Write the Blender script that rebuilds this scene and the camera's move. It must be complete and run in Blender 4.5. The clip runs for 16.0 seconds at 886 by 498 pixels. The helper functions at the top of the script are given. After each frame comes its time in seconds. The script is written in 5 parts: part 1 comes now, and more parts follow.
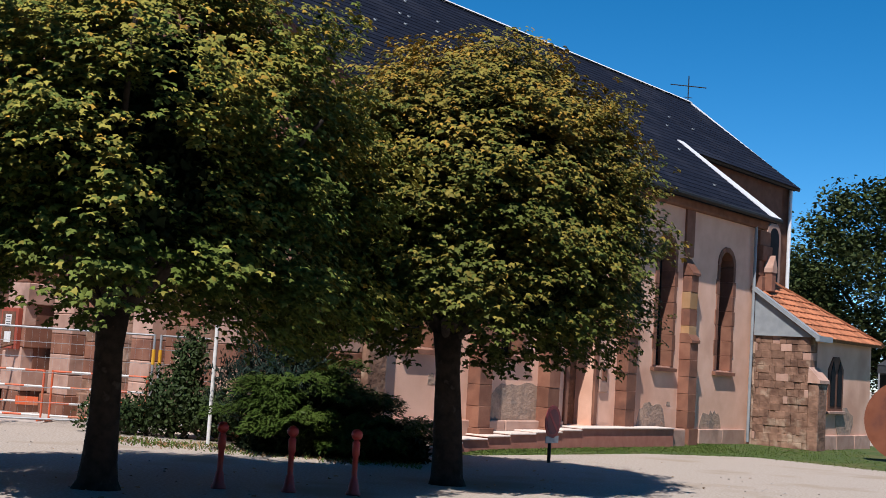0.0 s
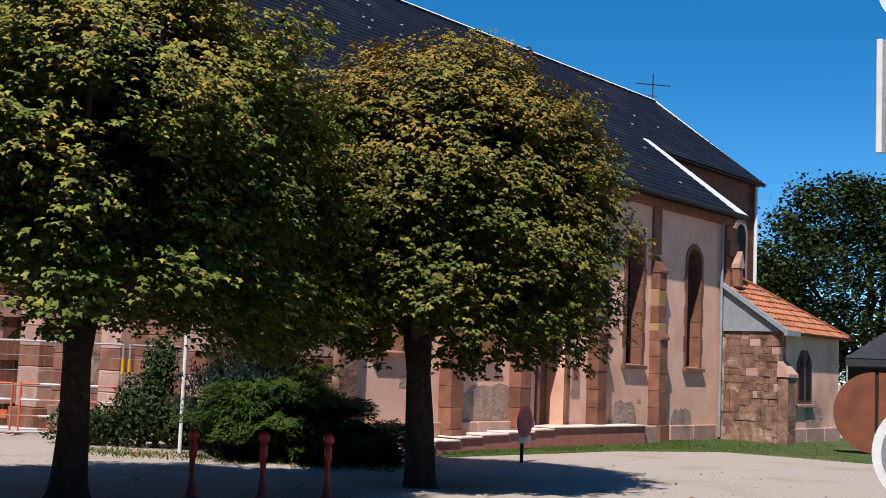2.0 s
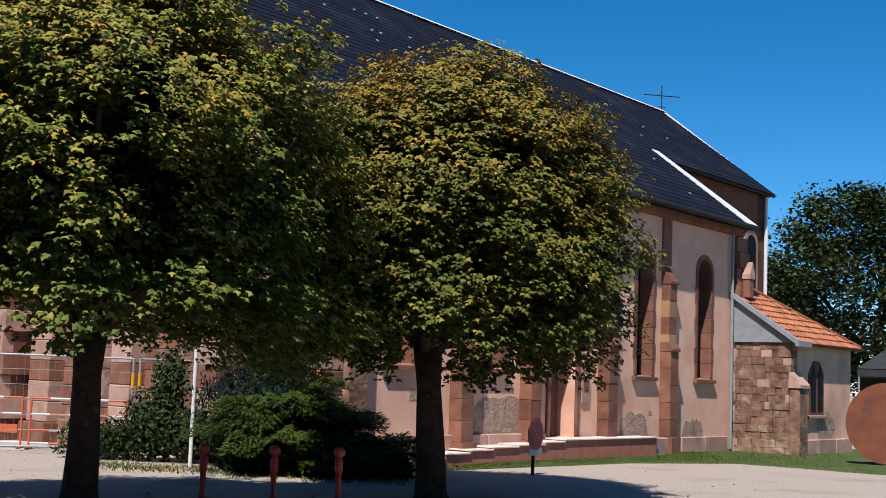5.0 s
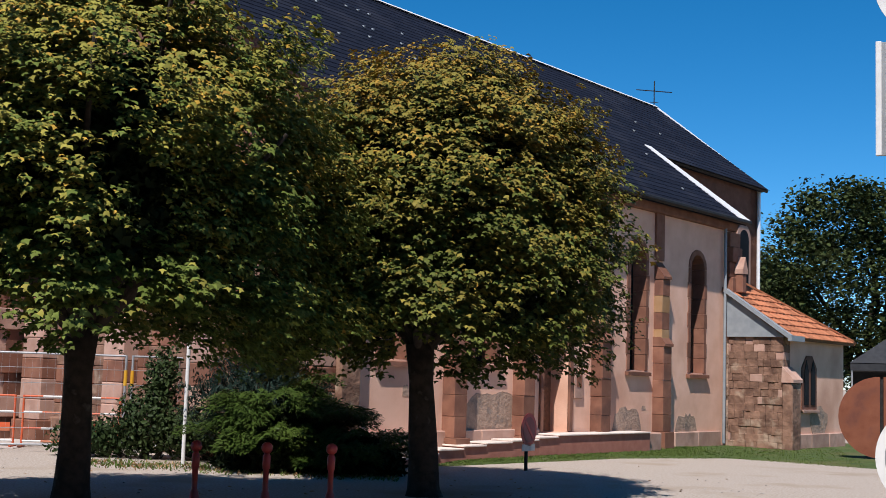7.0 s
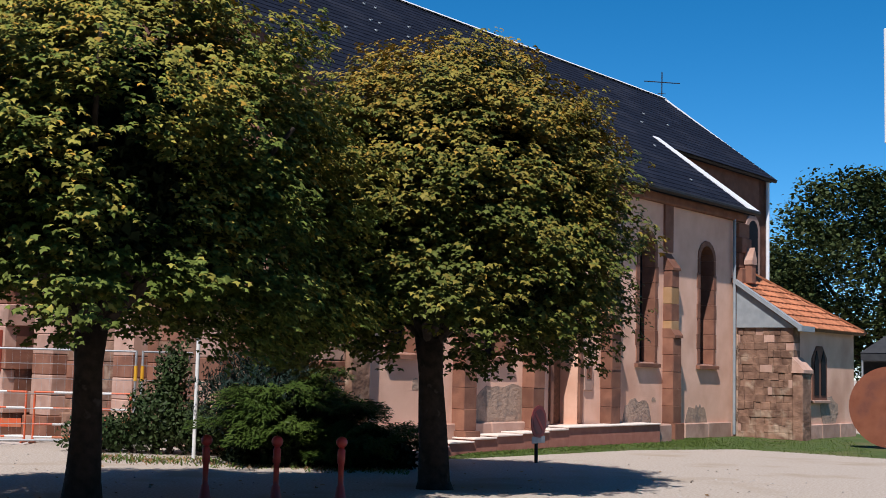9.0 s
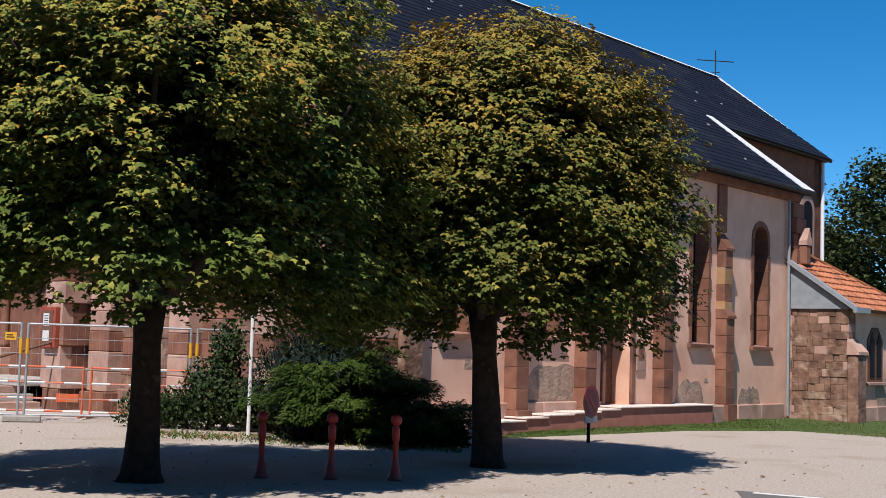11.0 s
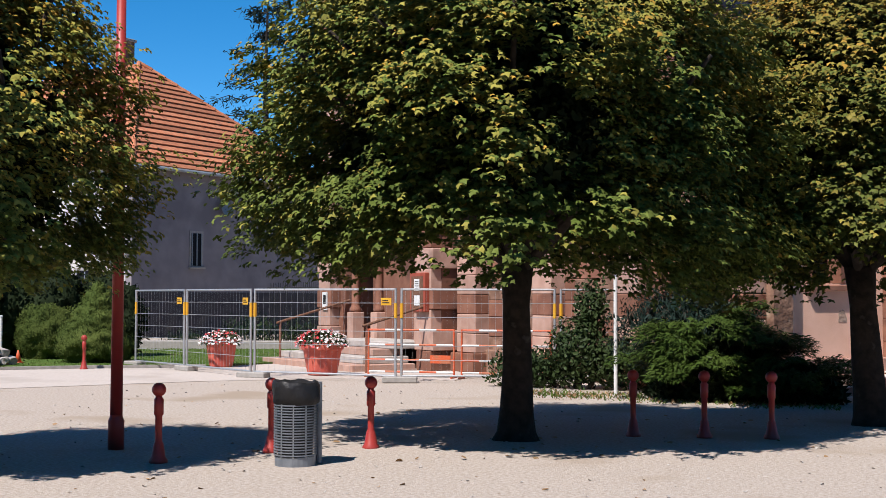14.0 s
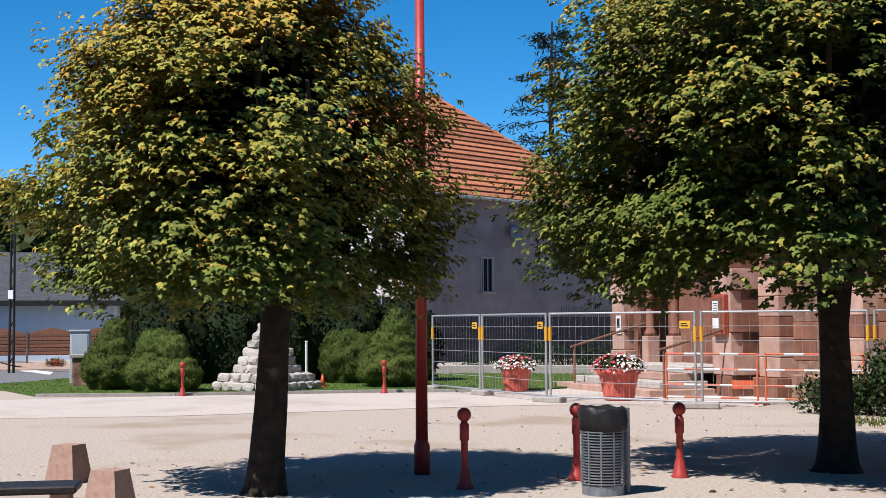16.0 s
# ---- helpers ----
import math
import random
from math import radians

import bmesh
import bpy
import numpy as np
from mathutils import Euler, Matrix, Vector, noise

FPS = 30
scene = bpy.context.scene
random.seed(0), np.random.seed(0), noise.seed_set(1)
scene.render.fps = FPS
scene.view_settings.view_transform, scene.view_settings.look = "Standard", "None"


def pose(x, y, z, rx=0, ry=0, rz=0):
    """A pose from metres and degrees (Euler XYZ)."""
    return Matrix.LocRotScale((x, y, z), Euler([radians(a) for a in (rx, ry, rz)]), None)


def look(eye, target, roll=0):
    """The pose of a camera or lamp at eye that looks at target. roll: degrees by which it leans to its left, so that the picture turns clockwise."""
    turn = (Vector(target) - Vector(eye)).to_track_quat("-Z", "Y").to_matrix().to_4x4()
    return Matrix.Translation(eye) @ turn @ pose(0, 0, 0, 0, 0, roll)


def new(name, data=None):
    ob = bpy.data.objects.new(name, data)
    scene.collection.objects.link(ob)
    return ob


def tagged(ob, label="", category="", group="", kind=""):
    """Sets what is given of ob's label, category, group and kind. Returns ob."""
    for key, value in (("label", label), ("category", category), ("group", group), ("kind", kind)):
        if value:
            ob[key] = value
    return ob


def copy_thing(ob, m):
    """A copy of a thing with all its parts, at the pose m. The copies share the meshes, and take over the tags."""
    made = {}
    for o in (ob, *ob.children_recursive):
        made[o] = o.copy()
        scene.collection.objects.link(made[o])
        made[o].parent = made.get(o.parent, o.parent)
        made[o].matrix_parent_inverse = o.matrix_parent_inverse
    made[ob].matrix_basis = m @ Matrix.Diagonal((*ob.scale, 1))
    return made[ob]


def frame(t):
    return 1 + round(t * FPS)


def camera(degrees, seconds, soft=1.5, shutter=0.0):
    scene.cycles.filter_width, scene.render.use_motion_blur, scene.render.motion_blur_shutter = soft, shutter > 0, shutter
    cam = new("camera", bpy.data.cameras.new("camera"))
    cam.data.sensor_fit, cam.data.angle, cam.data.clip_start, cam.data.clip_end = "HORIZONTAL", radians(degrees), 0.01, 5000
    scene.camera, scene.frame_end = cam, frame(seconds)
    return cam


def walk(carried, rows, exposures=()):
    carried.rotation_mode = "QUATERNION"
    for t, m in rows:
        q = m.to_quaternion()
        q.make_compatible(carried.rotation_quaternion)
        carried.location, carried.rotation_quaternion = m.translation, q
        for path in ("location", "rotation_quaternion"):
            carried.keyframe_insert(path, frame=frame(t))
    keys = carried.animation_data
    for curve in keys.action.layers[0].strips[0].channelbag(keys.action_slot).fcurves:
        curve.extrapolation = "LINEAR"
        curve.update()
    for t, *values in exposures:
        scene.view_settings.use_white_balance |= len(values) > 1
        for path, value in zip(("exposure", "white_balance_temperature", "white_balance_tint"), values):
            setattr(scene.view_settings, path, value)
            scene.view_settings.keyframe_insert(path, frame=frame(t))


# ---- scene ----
# camera
EXPO = 0.45
cam = camera(38.98, 16.0, soft=0.55)
ROWS = [(0.0, -0.020, 0.013, 1.617, -0.431, 5.165, -3.764),
        (0.5, -0.019, 0.039, 1.623, -1.226, 5.057, -3.093),
        (1.0, -0.019, 0.029, 1.621, -1.573, 6.025, -2.785),
        (1.5, -0.014, 0.024, 1.618, -1.300, 5.307, -2.417),
        (2.0, 0.002, -0.001, 1.609, -1.700, 5.363, -2.403),
        (2.5, -0.017, 0.005, 1.620, -1.984, 5.684, -2.691),
        (3.0, -0.003, -0.015, 1.614, -1.768, 5.774, -2.377),
        (3.5, -0.011, 0.006, 1.622, -1.527, 5.153, -2.020),
        (4.0, -0.015, 0.021, 1.615, -1.226, 5.395, -2.229),
        (6.5, 0.029, 0.024, 1.607, -1.375, 6.163, -1.880),
        (7.0, 0.030, 0.028, 1.604, -1.485, 5.755, -1.882),
        (7.5, 0.031, 0.026, 1.595, -1.041, 5.756, -1.698),
        (8.0, 0.034, 0.015, 1.599, -1.074, 5.577, -1.362),
        (8.5, 0.041, 0.036, 1.596, -1.289, 5.539, -1.387),
        (11.0, -0.041, 0.040, 1.573, 1.152, 4.481, -1.807),
        (11.5, -0.045, 0.050, 1.572, 1.144, 4.296, -1.764),
        (12.0, -0.038, 0.046, 1.569, 1.179, 4.627, -1.420),
        (12.5, -0.037, 0.042, 1.564, 4.453, 3.852, -0.939),
        (13.0, -0.051, 0.038, 1.573, 8.783, 3.028, -0.250),
        (13.5, -0.092, 0.049, 1.567, 14.567, 1.897, 0.456),
        (14.0, -0.170, 0.121, 1.574, 17.339, 2.304, -0.141),
        (14.5, -0.251, 0.098, 1.575, 19.706, 3.034, 0.679),
        (15.0, -0.326, 0.107, 1.577, 23.926, 3.976, 0.928),
        (15.5, -0.388, 0.265, 1.575, 27.284, 5.174, 1.553),
        (16.0, -0.460, 0.361, 1.566, 30.380, 3.432, 0.350)]
walk(cam, [(t, pose(x, y, z, 90 + pitch, roll, yaw)) for t, x, y, z, yaw, pitch, roll in ROWS], [(0.0, EXPO - 0.14, 6600, 15), (12.0, EXPO - 0.14, 6600, 15), (12.6, EXPO - 0.24, 6600, 15), (13.0, EXPO - 0.12, 6600, 15), (13.5, EXPO + 0.06, 6600, 15), (16.0, EXPO + 0.13, 6600, 15)])

# world, sun
SUN_AZ, SUN_EL = 198.0, 55.0  # compass bearing towards the sun, clockwise from +y
world = bpy.data.worlds.new("sky")
scene.world = world
world.use_nodes = True
sky = world.node_tree.nodes.new("ShaderNodeTexSky")
sky.sky_type = 'NISHITA'
sky.sun_disc = False
sky.sun_elevation = radians(SUN_EL)
sky.sun_rotation = radians(SUN_AZ)
sky.altitude = 300
sky.air_density, sky.dust_density, sky.ozone_density = 0.65, 0.0, 5.0
bg = world.node_tree.nodes["Background"]
bg.inputs["Strength"].default_value = 0.112
deep = world.node_tree.nodes.new("ShaderNodeHueSaturation")
deep.inputs["Saturation"].default_value = 1.32
deep.inputs["Hue"].default_value = 0.491
world.node_tree.links.new(sky.outputs[0], deep.inputs["Color"])
world.node_tree.links.new(deep.outputs[0], bg.inputs["Color"])
sun_data = bpy.data.lights.new("sun", 'SUN')
sun_data.energy, sun_data.angle, sun_data.color = 5.0, radians(0.53), (1.0, 0.97, 0.92)
sun = new("sun", sun_data)
sa, se = radians(SUN_AZ), radians(SUN_EL)
sun.matrix_world = look((math.sin(sa) * math.cos(se) * 60, math.cos(sa) * math.cos(se) * 60, math.sin(se) * 60), (0, 0, 0))

RNG = np.random.default_rng(7)


# materials
def mat(name, c1, c2, scale=6.0, rough=0.85, metal=0.0, bump=0.0, bscale=40.0, c3=None, s3=0.6, w3=0.5, island=0.0, objrand=0.0, spec=0.3, detail=6.0):
    m = bpy.data.materials.new(name)
    m.use_nodes = True
    nt = m.node_tree
    bs = nt.nodes["Principled BSDF"]
    bs.inputs["Roughness"].default_value, bs.inputs["Metallic"].default_value = rough, metal
    bs.inputs["Specular IOR Level"].default_value = spec
    tc = nt.nodes.new("ShaderNodeTexCoord")
    nz = nt.nodes.new("ShaderNodeTexNoise")
    nz.inputs["Scale"].default_value, nz.inputs["Detail"].default_value = scale, detail
    nt.links.new(tc.outputs["Object"], nz.inputs["Vector"])
    rp = nt.nodes.new("ShaderNodeValToRGB")
    rp.color_ramp.elements[0].position, rp.color_ramp.elements[1].position = 0.35, 0.65
    rp.color_ramp.elements[0].color, rp.color_ramp.elements[1].color = (*c1, 1), (*c2, 1)
    nt.links.new(nz.outputs["Fac"], rp.inputs["Fac"])
    out = rp.outputs["Color"]
    if c3:
        n3 = nt.nodes.new("ShaderNodeTexNoise")
        n3.inputs["Scale"].default_value, n3.inputs["Detail"].default_value = s3, 5
        nt.links.new(tc.outputs["Object"], n3.inputs["Vector"])
        r3 = nt.nodes.new("ShaderNodeValToRGB")
        r3.color_ramp.elements[0].position, r3.color_ramp.elements[1].position = w3, w3 + 0.12
        nt.links.new(n3.outputs["Fac"], r3.inputs["Fac"])
        mx = nt.nodes.new("ShaderNodeMix")
        mx.data_type = 'RGBA'
        nt.links.new(r3.outputs["Color"], mx.inputs["Factor"])
        nt.links.new(out, mx.inputs["A"])
        mx.inputs["B"].default_value = (*c3, 1)
        out = mx.outputs["Result"]
    if island or objrand:
        hs = nt.nodes.new("ShaderNodeHueSaturation")
        gi = nt.nodes.new("ShaderNodeNewGeometry" if island else "ShaderNodeObjectInfo")
        mr = nt.nodes.new("ShaderNodeMapRange")
        a = island or objrand
        mr.inputs["To Min"].default_value, mr.inputs["To Max"].default_value = 1 - a, 1 + a
        nt.links.new(gi.outputs["Random Per Island" if island else "Random"], mr.inputs["Value"])
        nt.links.new(mr.outputs["Result"], hs.inputs["Value"])
        nt.links.new(out, hs.inputs["Color"])
        out = hs.outputs["Color"]
    nt.links.new(out, bs.inputs["Base Color"])
    if bump:
        nb = nt.nodes.new("ShaderNodeTexNoise")
        nb.inputs["Scale"].default_value, nb.inputs["Detail"].default_value = bscale, 8
        nt.links.new(tc.outputs["Object"], nb.inputs["Vector"])
        bp = nt.nodes.new("ShaderNodeBump")
        bp.inputs["Strength"].default_value, bp.inputs["Distance"].default_value = 0.6, bump
        nt.links.new(nb.outputs["Fac"], bp.inputs["Height"])
        nt.links.new(bp.outputs["Normal"], bs.inputs["Normal"])
    return m


def leaf_mat(name, c1, c2, trans=0.3, var=0.35, rough=0.45):
    m = mat(name, c1, c2, 0.8, rough, island=var, spec=0.06)
    nt = m.node_tree
    bs = nt.nodes["Principled BSDF"]
    src = bs.inputs["Base Color"].links[0].from_socket
    tr = nt.nodes.new("ShaderNodeBsdfTranslucent")
    nt.links.new(src, tr.inputs["Color"])
    ms = nt.nodes.new("ShaderNodeMixShader")
    ms.inputs["Fac"].default_value = trans
    nt.links.new(bs.outputs[0], ms.inputs[1])
    nt.links.new(tr.outputs[0], ms.inputs[2])
    nt.links.new(ms.outputs[0], nt.nodes["Material Output"].inputs["Surface"])
    return m


def glass_mat(name, col, rough=0.08):
    m = mat(name, col, tuple(c * 1.4 for c in col), 3.0, rough, spec=0.02)
    return m


M_SAND = mat("sandy_gravel", (0.305, 0.256, 0.214), (0.42, 0.371, 0.324), 26, 0.95, bump=0.022, bscale=45, c3=(0.297, 0.242, 0.188), s3=0.45, w3=0.54, spec=0.02)
M_PATH = mat("pale_paving", (0.40, 0.35, 0.31), (0.45, 0.40, 0.36), 12, 0.9, bump=0.004, bscale=80, c3=(0.36, 0.315, 0.275), s3=0.5)
M_ASPHALT = mat("asphalt", (0.104, 0.100, 0.096), (0.152, 0.144, 0.136), 40, 0.9, bump=0.004, bscale=120, c3=(0.184, 0.168, 0.152), s3=0.5, w3=0.55, spec=0.05)
M_ROAD = mat("road_asphalt", (0.112, 0.112, 0.116), (0.160, 0.160, 0.160), 20, 0.9, bump=0.004, bscale=100)
M_WHITE = mat("white_paint", (0.562, 0.562, 0.546), (0.640, 0.640, 0.624), 12, 0.7)
M_LAWN = mat("lawn_soil", (0.040, 0.066, 0.017), (0.066, 0.099, 0.026), 5, 0.95, bump=0.02, bscale=60, c3=(0.086, 0.092, 0.033), s3=0.7)
M_GRASS = leaf_mat("grass_blade", (0.075, 0.12, 0.026), (0.11, 0.15, 0.04), 0.25, 0.16, 0.6)
M_TURF = mat("fresh_lawn", (0.05, 0.092, 0.02), (0.078, 0.13, 0.03), 5, 0.95, bump=0.02, bscale=60, c3=(0.09, 0.115, 0.035), s3=0.7, spec=0.05)
M_PLASTER = mat("pink_plaster", (0.65, 0.39, 0.285), (0.75, 0.475, 0.36), 1.6, 0.95, bump=0.006, bscale=35, c3=(0.56, 0.32, 0.23), s3=0.5, w3=0.53, spec=0.1)
M_RUBBLE = mat("bared_rubble", (0.29, 0.205, 0.155), (0.40, 0.28, 0.21), 7, 0.95, bump=0.04, bscale=14, c3=(0.22, 0.17, 0.14), s3=3.0, w3=0.52)
M_STONE = mat("red_sandstone", (0.16, 0.068, 0.044), (0.225, 0.105, 0.068), 3, 0.9, bump=0.008, bscale=30, c3=(0.12, 0.056, 0.04), s3=1.2, w3=0.56, objrand=0.22)
M_GREYBLUE = mat("pale_blue_render", (0.37, 0.46, 0.55), (0.42, 0.51, 0.60), 2, 0.9)
M_STONE_Y = mat("ochre_sandstone", (0.286, 0.160, 0.072), (0.330, 0.204, 0.110), 3, 0.9, bump=0.008, bscale=30, objrand=0.18)
M_STONE_P = mat("pink_sandstone", (0.36, 0.215, 0.165), (0.44, 0.285, 0.225), 4, 0.9, bump=0.008, bscale=30, c3=(0.27, 0.17, 0.13), s3=1.5, w3=0.58, objrand=0.15)
M_STONE_D = mat("weathered_sandstone", (0.12, 0.065, 0.045), (0.25, 0.145, 0.10), 3.5, 0.92, bump=0.05, bscale=10, c3=(0.33, 0.24, 0.175), s3=2.4, w3=0.57, objrand=0.16)
M_RAMP = mat("red_step_face", (0.31, 0.12, 0.085), (0.38, 0.16, 0.115), 5, 0.9, bump=0.004)
M_TREAD = mat("pale_tread", (0.60, 0.50, 0.44), (0.68, 0.58, 0.52), 8, 0.9, bump=0.004)
M_SLATE = mat("slate", (0.008, 0.0105, 0.019), (0.013, 0.0165, 0.028), 9, 0.85, bump=0.004, bscale=24, c3=(0.017, 0.020, 0.031), s3=0.8, objrand=0.12, spec=0.05)
M_ZINC = mat("zinc", (0.66, 0.67, 0.68), (0.74, 0.75, 0.76), 5, 0.5, 0.1, spec=0.5)
M_ZINC_D = mat("grey_zinc", (0.224, 0.251, 0.271), (0.277, 0.304, 0.323), 5, 0.55, 0.1, spec=0.5)
M_IRON = mat("dark_iron", (0.024, 0.022, 0.022), (0.040, 0.038, 0.036), 12, 0.6, 0.6)
M_TILE = mat("red_roof_tile", (0.304, 0.099, 0.046), (0.396, 0.158, 0.079), 5, 0.85, bump=0.004, objrand=0.28, c3=(0.198, 0.079, 0.053), s3=2.0, w3=0.6)
M_GLASS = glass_mat("dark_glass", (0.008, 0.009, 0.011), 0.45)
M_LEAD = mat("lead_came", (0.033, 0.033, 0.033), (0.053, 0.053, 0.053), 10, 0.6, 0.4)
M_WOOD = mat("brown_wood", (0.106, 0.053, 0.033), (0.172, 0.086, 0.053), 14, 0.7, bump=0.003)
M_WOODRED = mat("red_brown_board", (0.172, 0.066, 0.040), (0.224, 0.099, 0.059), 9, 0.7)
M_RED = mat("red_enamel", (0.29, 0.027, 0.021), (0.34, 0.038, 0.028), 7, 0.45, spec=0.4, c3=(0.30, 0.034, 0.028), s3=3)
M_ORANGE = mat("orange_paint", (0.52, 0.085, 0.03), (0.56, 0.115, 0.045), 8, 0.5, c3=(0.396, 0.132, 0.066), s3=4)
M_POT = mat("salmon_pot", (0.52, 0.10, 0.07), (0.58, 0.135, 0.09), 6, 0.65, c3=(0.44, 0.085, 0.062), s3=2)
M_GALV = mat("galvanised_steel", (0.330, 0.343, 0.356), (0.409, 0.422, 0.436), 14, 0.45, 0.5, spec=0.5)
M_YELLOW = mat("yellow_plate", (0.561, 0.277, 0.020), (0.581, 0.330, 0.033), 5, 0.5)
M_CONCRETE = mat("concrete", (0.251, 0.231, 0.211), (0.317, 0.297, 0.271), 8, 0.9, bump=0.01)
M_BAG = mat("black_plastic_bag", (0.010, 0.010, 0.010), (0.016, 0.016, 0.018), 6, 0.5, bump=0.02, bscale=14, spec=0.3)
M_BIN = mat("grey_bin_steel", (0.17, 0.19, 0.215), (0.23, 0.25, 0.275), 10, 0.5, 0.5)
M_BARK = mat("bark", (0.016, 0.012, 0.009), (0.036, 0.027, 0.020), 9, 0.95, bump=0.04, bscale=16, c3=(0.085, 0.072, 0.06), s3=5, w3=0.62)
M_CORTEN = mat("rusted_steel", (0.158, 0.050, 0.026), (0.211, 0.073, 0.040), 3, 0.85, bump=0.003, c3=(0.132, 0.046, 0.030), s3=1.5)
M_LEAF_G = leaf_mat("green_leaf", (0.068, 0.096, 0.019), (0.108, 0.136, 0.031), 0.07, rough=0.6)
M_LEAF_Y = leaf_mat("yellowing_leaf", (0.165, 0.16, 0.032), (0.24, 0.215, 0.046), 0.07, rough=0.6)
M_LEAF_O = leaf_mat("turning_leaf", (0.30, 0.185, 0.032), (0.39, 0.245, 0.045), 0.07, rough=0.5)
M_LEAF_G3 = leaf_mat("light_green_leaf", (0.10, 0.135, 0.028), (0.155, 0.185, 0.045), 0.1, rough=0.6)
M_LEAF_Y3 = leaf_mat("light_yellow_leaf", (0.21, 0.20, 0.04), (0.30, 0.265, 0.055), 0.1, rough=0.6)
M_LEAF_G2 = leaf_mat("olive_leaf", (0.066, 0.082, 0.018), (0.105, 0.118, 0.028), 0.07, rough=0.5)
M_LEAF_Y2 = leaf_mat("browning_leaf", (0.145, 0.125, 0.026), (0.20, 0.165, 0.036), 0.07, rough=0.5)
M_LEAF_O2 = leaf_mat("ochre_brown_leaf", (0.235, 0.145, 0.027), (0.31, 0.19, 0.036), 0.07, rough=0.5)
M_BLOCKER = mat("sky_blocker_wall", (0.16, 0.15, 0.14), (0.2, 0.19, 0.175), 2, 0.95)
# dark leaf colour standing in for shade, inside foliage and on the hedge
M_SHADELEAF = leaf_mat("shade_painted_leaf", (0.010, 0.017, 0.007), (0.02, 0.03, 0.012), 0.04, rough=0.7)
M_LEAF_FAR = leaf_mat("far_leaf", (0.03, 0.044, 0.015), (0.052, 0.066, 0.022), 0.1)
M_JUNIPER = leaf_mat("juniper_spray", (0.03, 0.054, 0.01), (0.055, 0.085, 0.017), 0.04, 0.25)
M_THUJA = leaf_mat("thuja_spray", (0.05, 0.074, 0.017), (0.088, 0.112, 0.028), 0.04, 0.2, 0.8)
M_IVY = leaf_mat("dark_shrub_leaf", (0.02, 0.036, 0.013), (0.042, 0.062, 0.022), 0.06)
M_BLUEGREEN = leaf_mat("bluish_conifer", (0.012, 0.025, 0.02), (0.024, 0.04, 0.031), 0.04)
M_PETAL_W = leaf_mat("white_petal", (0.75, 0.72, 0.7), (0.8, 0.78, 0.76), 0.2, 0.1)
M_PETAL_R = leaf_mat("red_petal", (0.6, 0.05, 0.06), (0.7, 0.12, 0.12), 0.2, 0.2)
M_DRY = leaf_mat("fallen_leaf", (0.2, 0.12, 0.06), (0.34, 0.22, 0.12), 0.1, 0.3, 0.8)
M_PALESTONE = mat("pale_granite", (0.330, 0.304, 0.277), (0.436, 0.403, 0.370), 4, 0.9, bump=0.02, bscale=12, objrand=0.15)
M_GRANITE = mat("pink_granite", (0.277, 0.172, 0.132), (0.343, 0.224, 0.178), 18, 0.8, bump=0.006, bscale=50)
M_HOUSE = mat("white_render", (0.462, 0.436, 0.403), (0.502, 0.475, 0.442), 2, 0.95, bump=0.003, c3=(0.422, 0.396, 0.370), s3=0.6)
# house render darkened to grey mauve: the side wall's shade as colour
M_SIDE_SHADE = mat("shade_painted_render", (0.18, 0.162, 0.172), (0.22, 0.2, 0.208), 1.5, 0.95, bump=0.004, c3=(0.155, 0.14, 0.15), s3=0.5)
M_SHUTTER = mat("grey_blue_shutter", (0.165, 0.191, 0.211), (0.198, 0.224, 0.244), 6, 0.7)
M_DARKBAND = mat("dark_plinth_render", (0.035, 0.032, 0.038), (0.055, 0.05, 0.056), 3, 0.9, bump=0.004, c3=(0.07, 0.062, 0.062), s3=0.8, w3=0.6)
M_TENT = mat("black_canvas", (0.020, 0.022, 0.026), (0.032, 0.034, 0.038), 5, 0.8)
M_AWNING = mat("pale_blue_fascia", (0.330, 0.383, 0.436), (0.370, 0.422, 0.475), 3, 0.7)
M_GREYROOF = mat("grey_roof", (0.04, 0.043, 0.05), (0.065, 0.069, 0.077), 5, 0.8)
M_SIGNBACK = mat("grey_sign_metal", (0.238, 0.251, 0.264), (0.290, 0.304, 0.317), 10, 0.5, 0.4)
M_SIGNRED = mat("dark_sign_red", (0.16, 0.018, 0.02), (0.2, 0.025, 0.026), 8, 0.5)
M_SIGNFACE = mat("dim_sign_face", (0.075, 0.012, 0.018), (0.1, 0.018, 0.024), 8, 0.5)
M_NOTICE = mat("red_brown_paint", (0.26, 0.05, 0.03), (0.32, 0.075, 0.045), 7, 0.6)


# shapes
def part(name, bm, material, parent=None, label="", smooth=False):
    me = bpy.data.meshes.new(name)
    bmesh.ops.recalc_face_normals(bm, faces=bm.faces)
    bm.to_mesh(me)
    bm.free()
    if smooth:
        me.polygons.foreach_set("use_smooth", [True] * len(me.polygons))
    for m in (material if isinstance(material, (list, tuple)) else [material]):
        me.materials.append(m)
    ob = new(name, me)
    ob.parent = parent
    if label:
        ob["label"] = label
    return ob


def again(name, src, parent, m=None):
    ob = new(name, src.data)
    ob.parent = parent
    if m is not None:
        ob.matrix_local = m
    return ob


def thing(name, m, label, category, group="", kind=""):
    e = new(name)
    e.empty_display_size = 0.2
    e.matrix_world = m
    return tagged(e, label, category, group, kind)


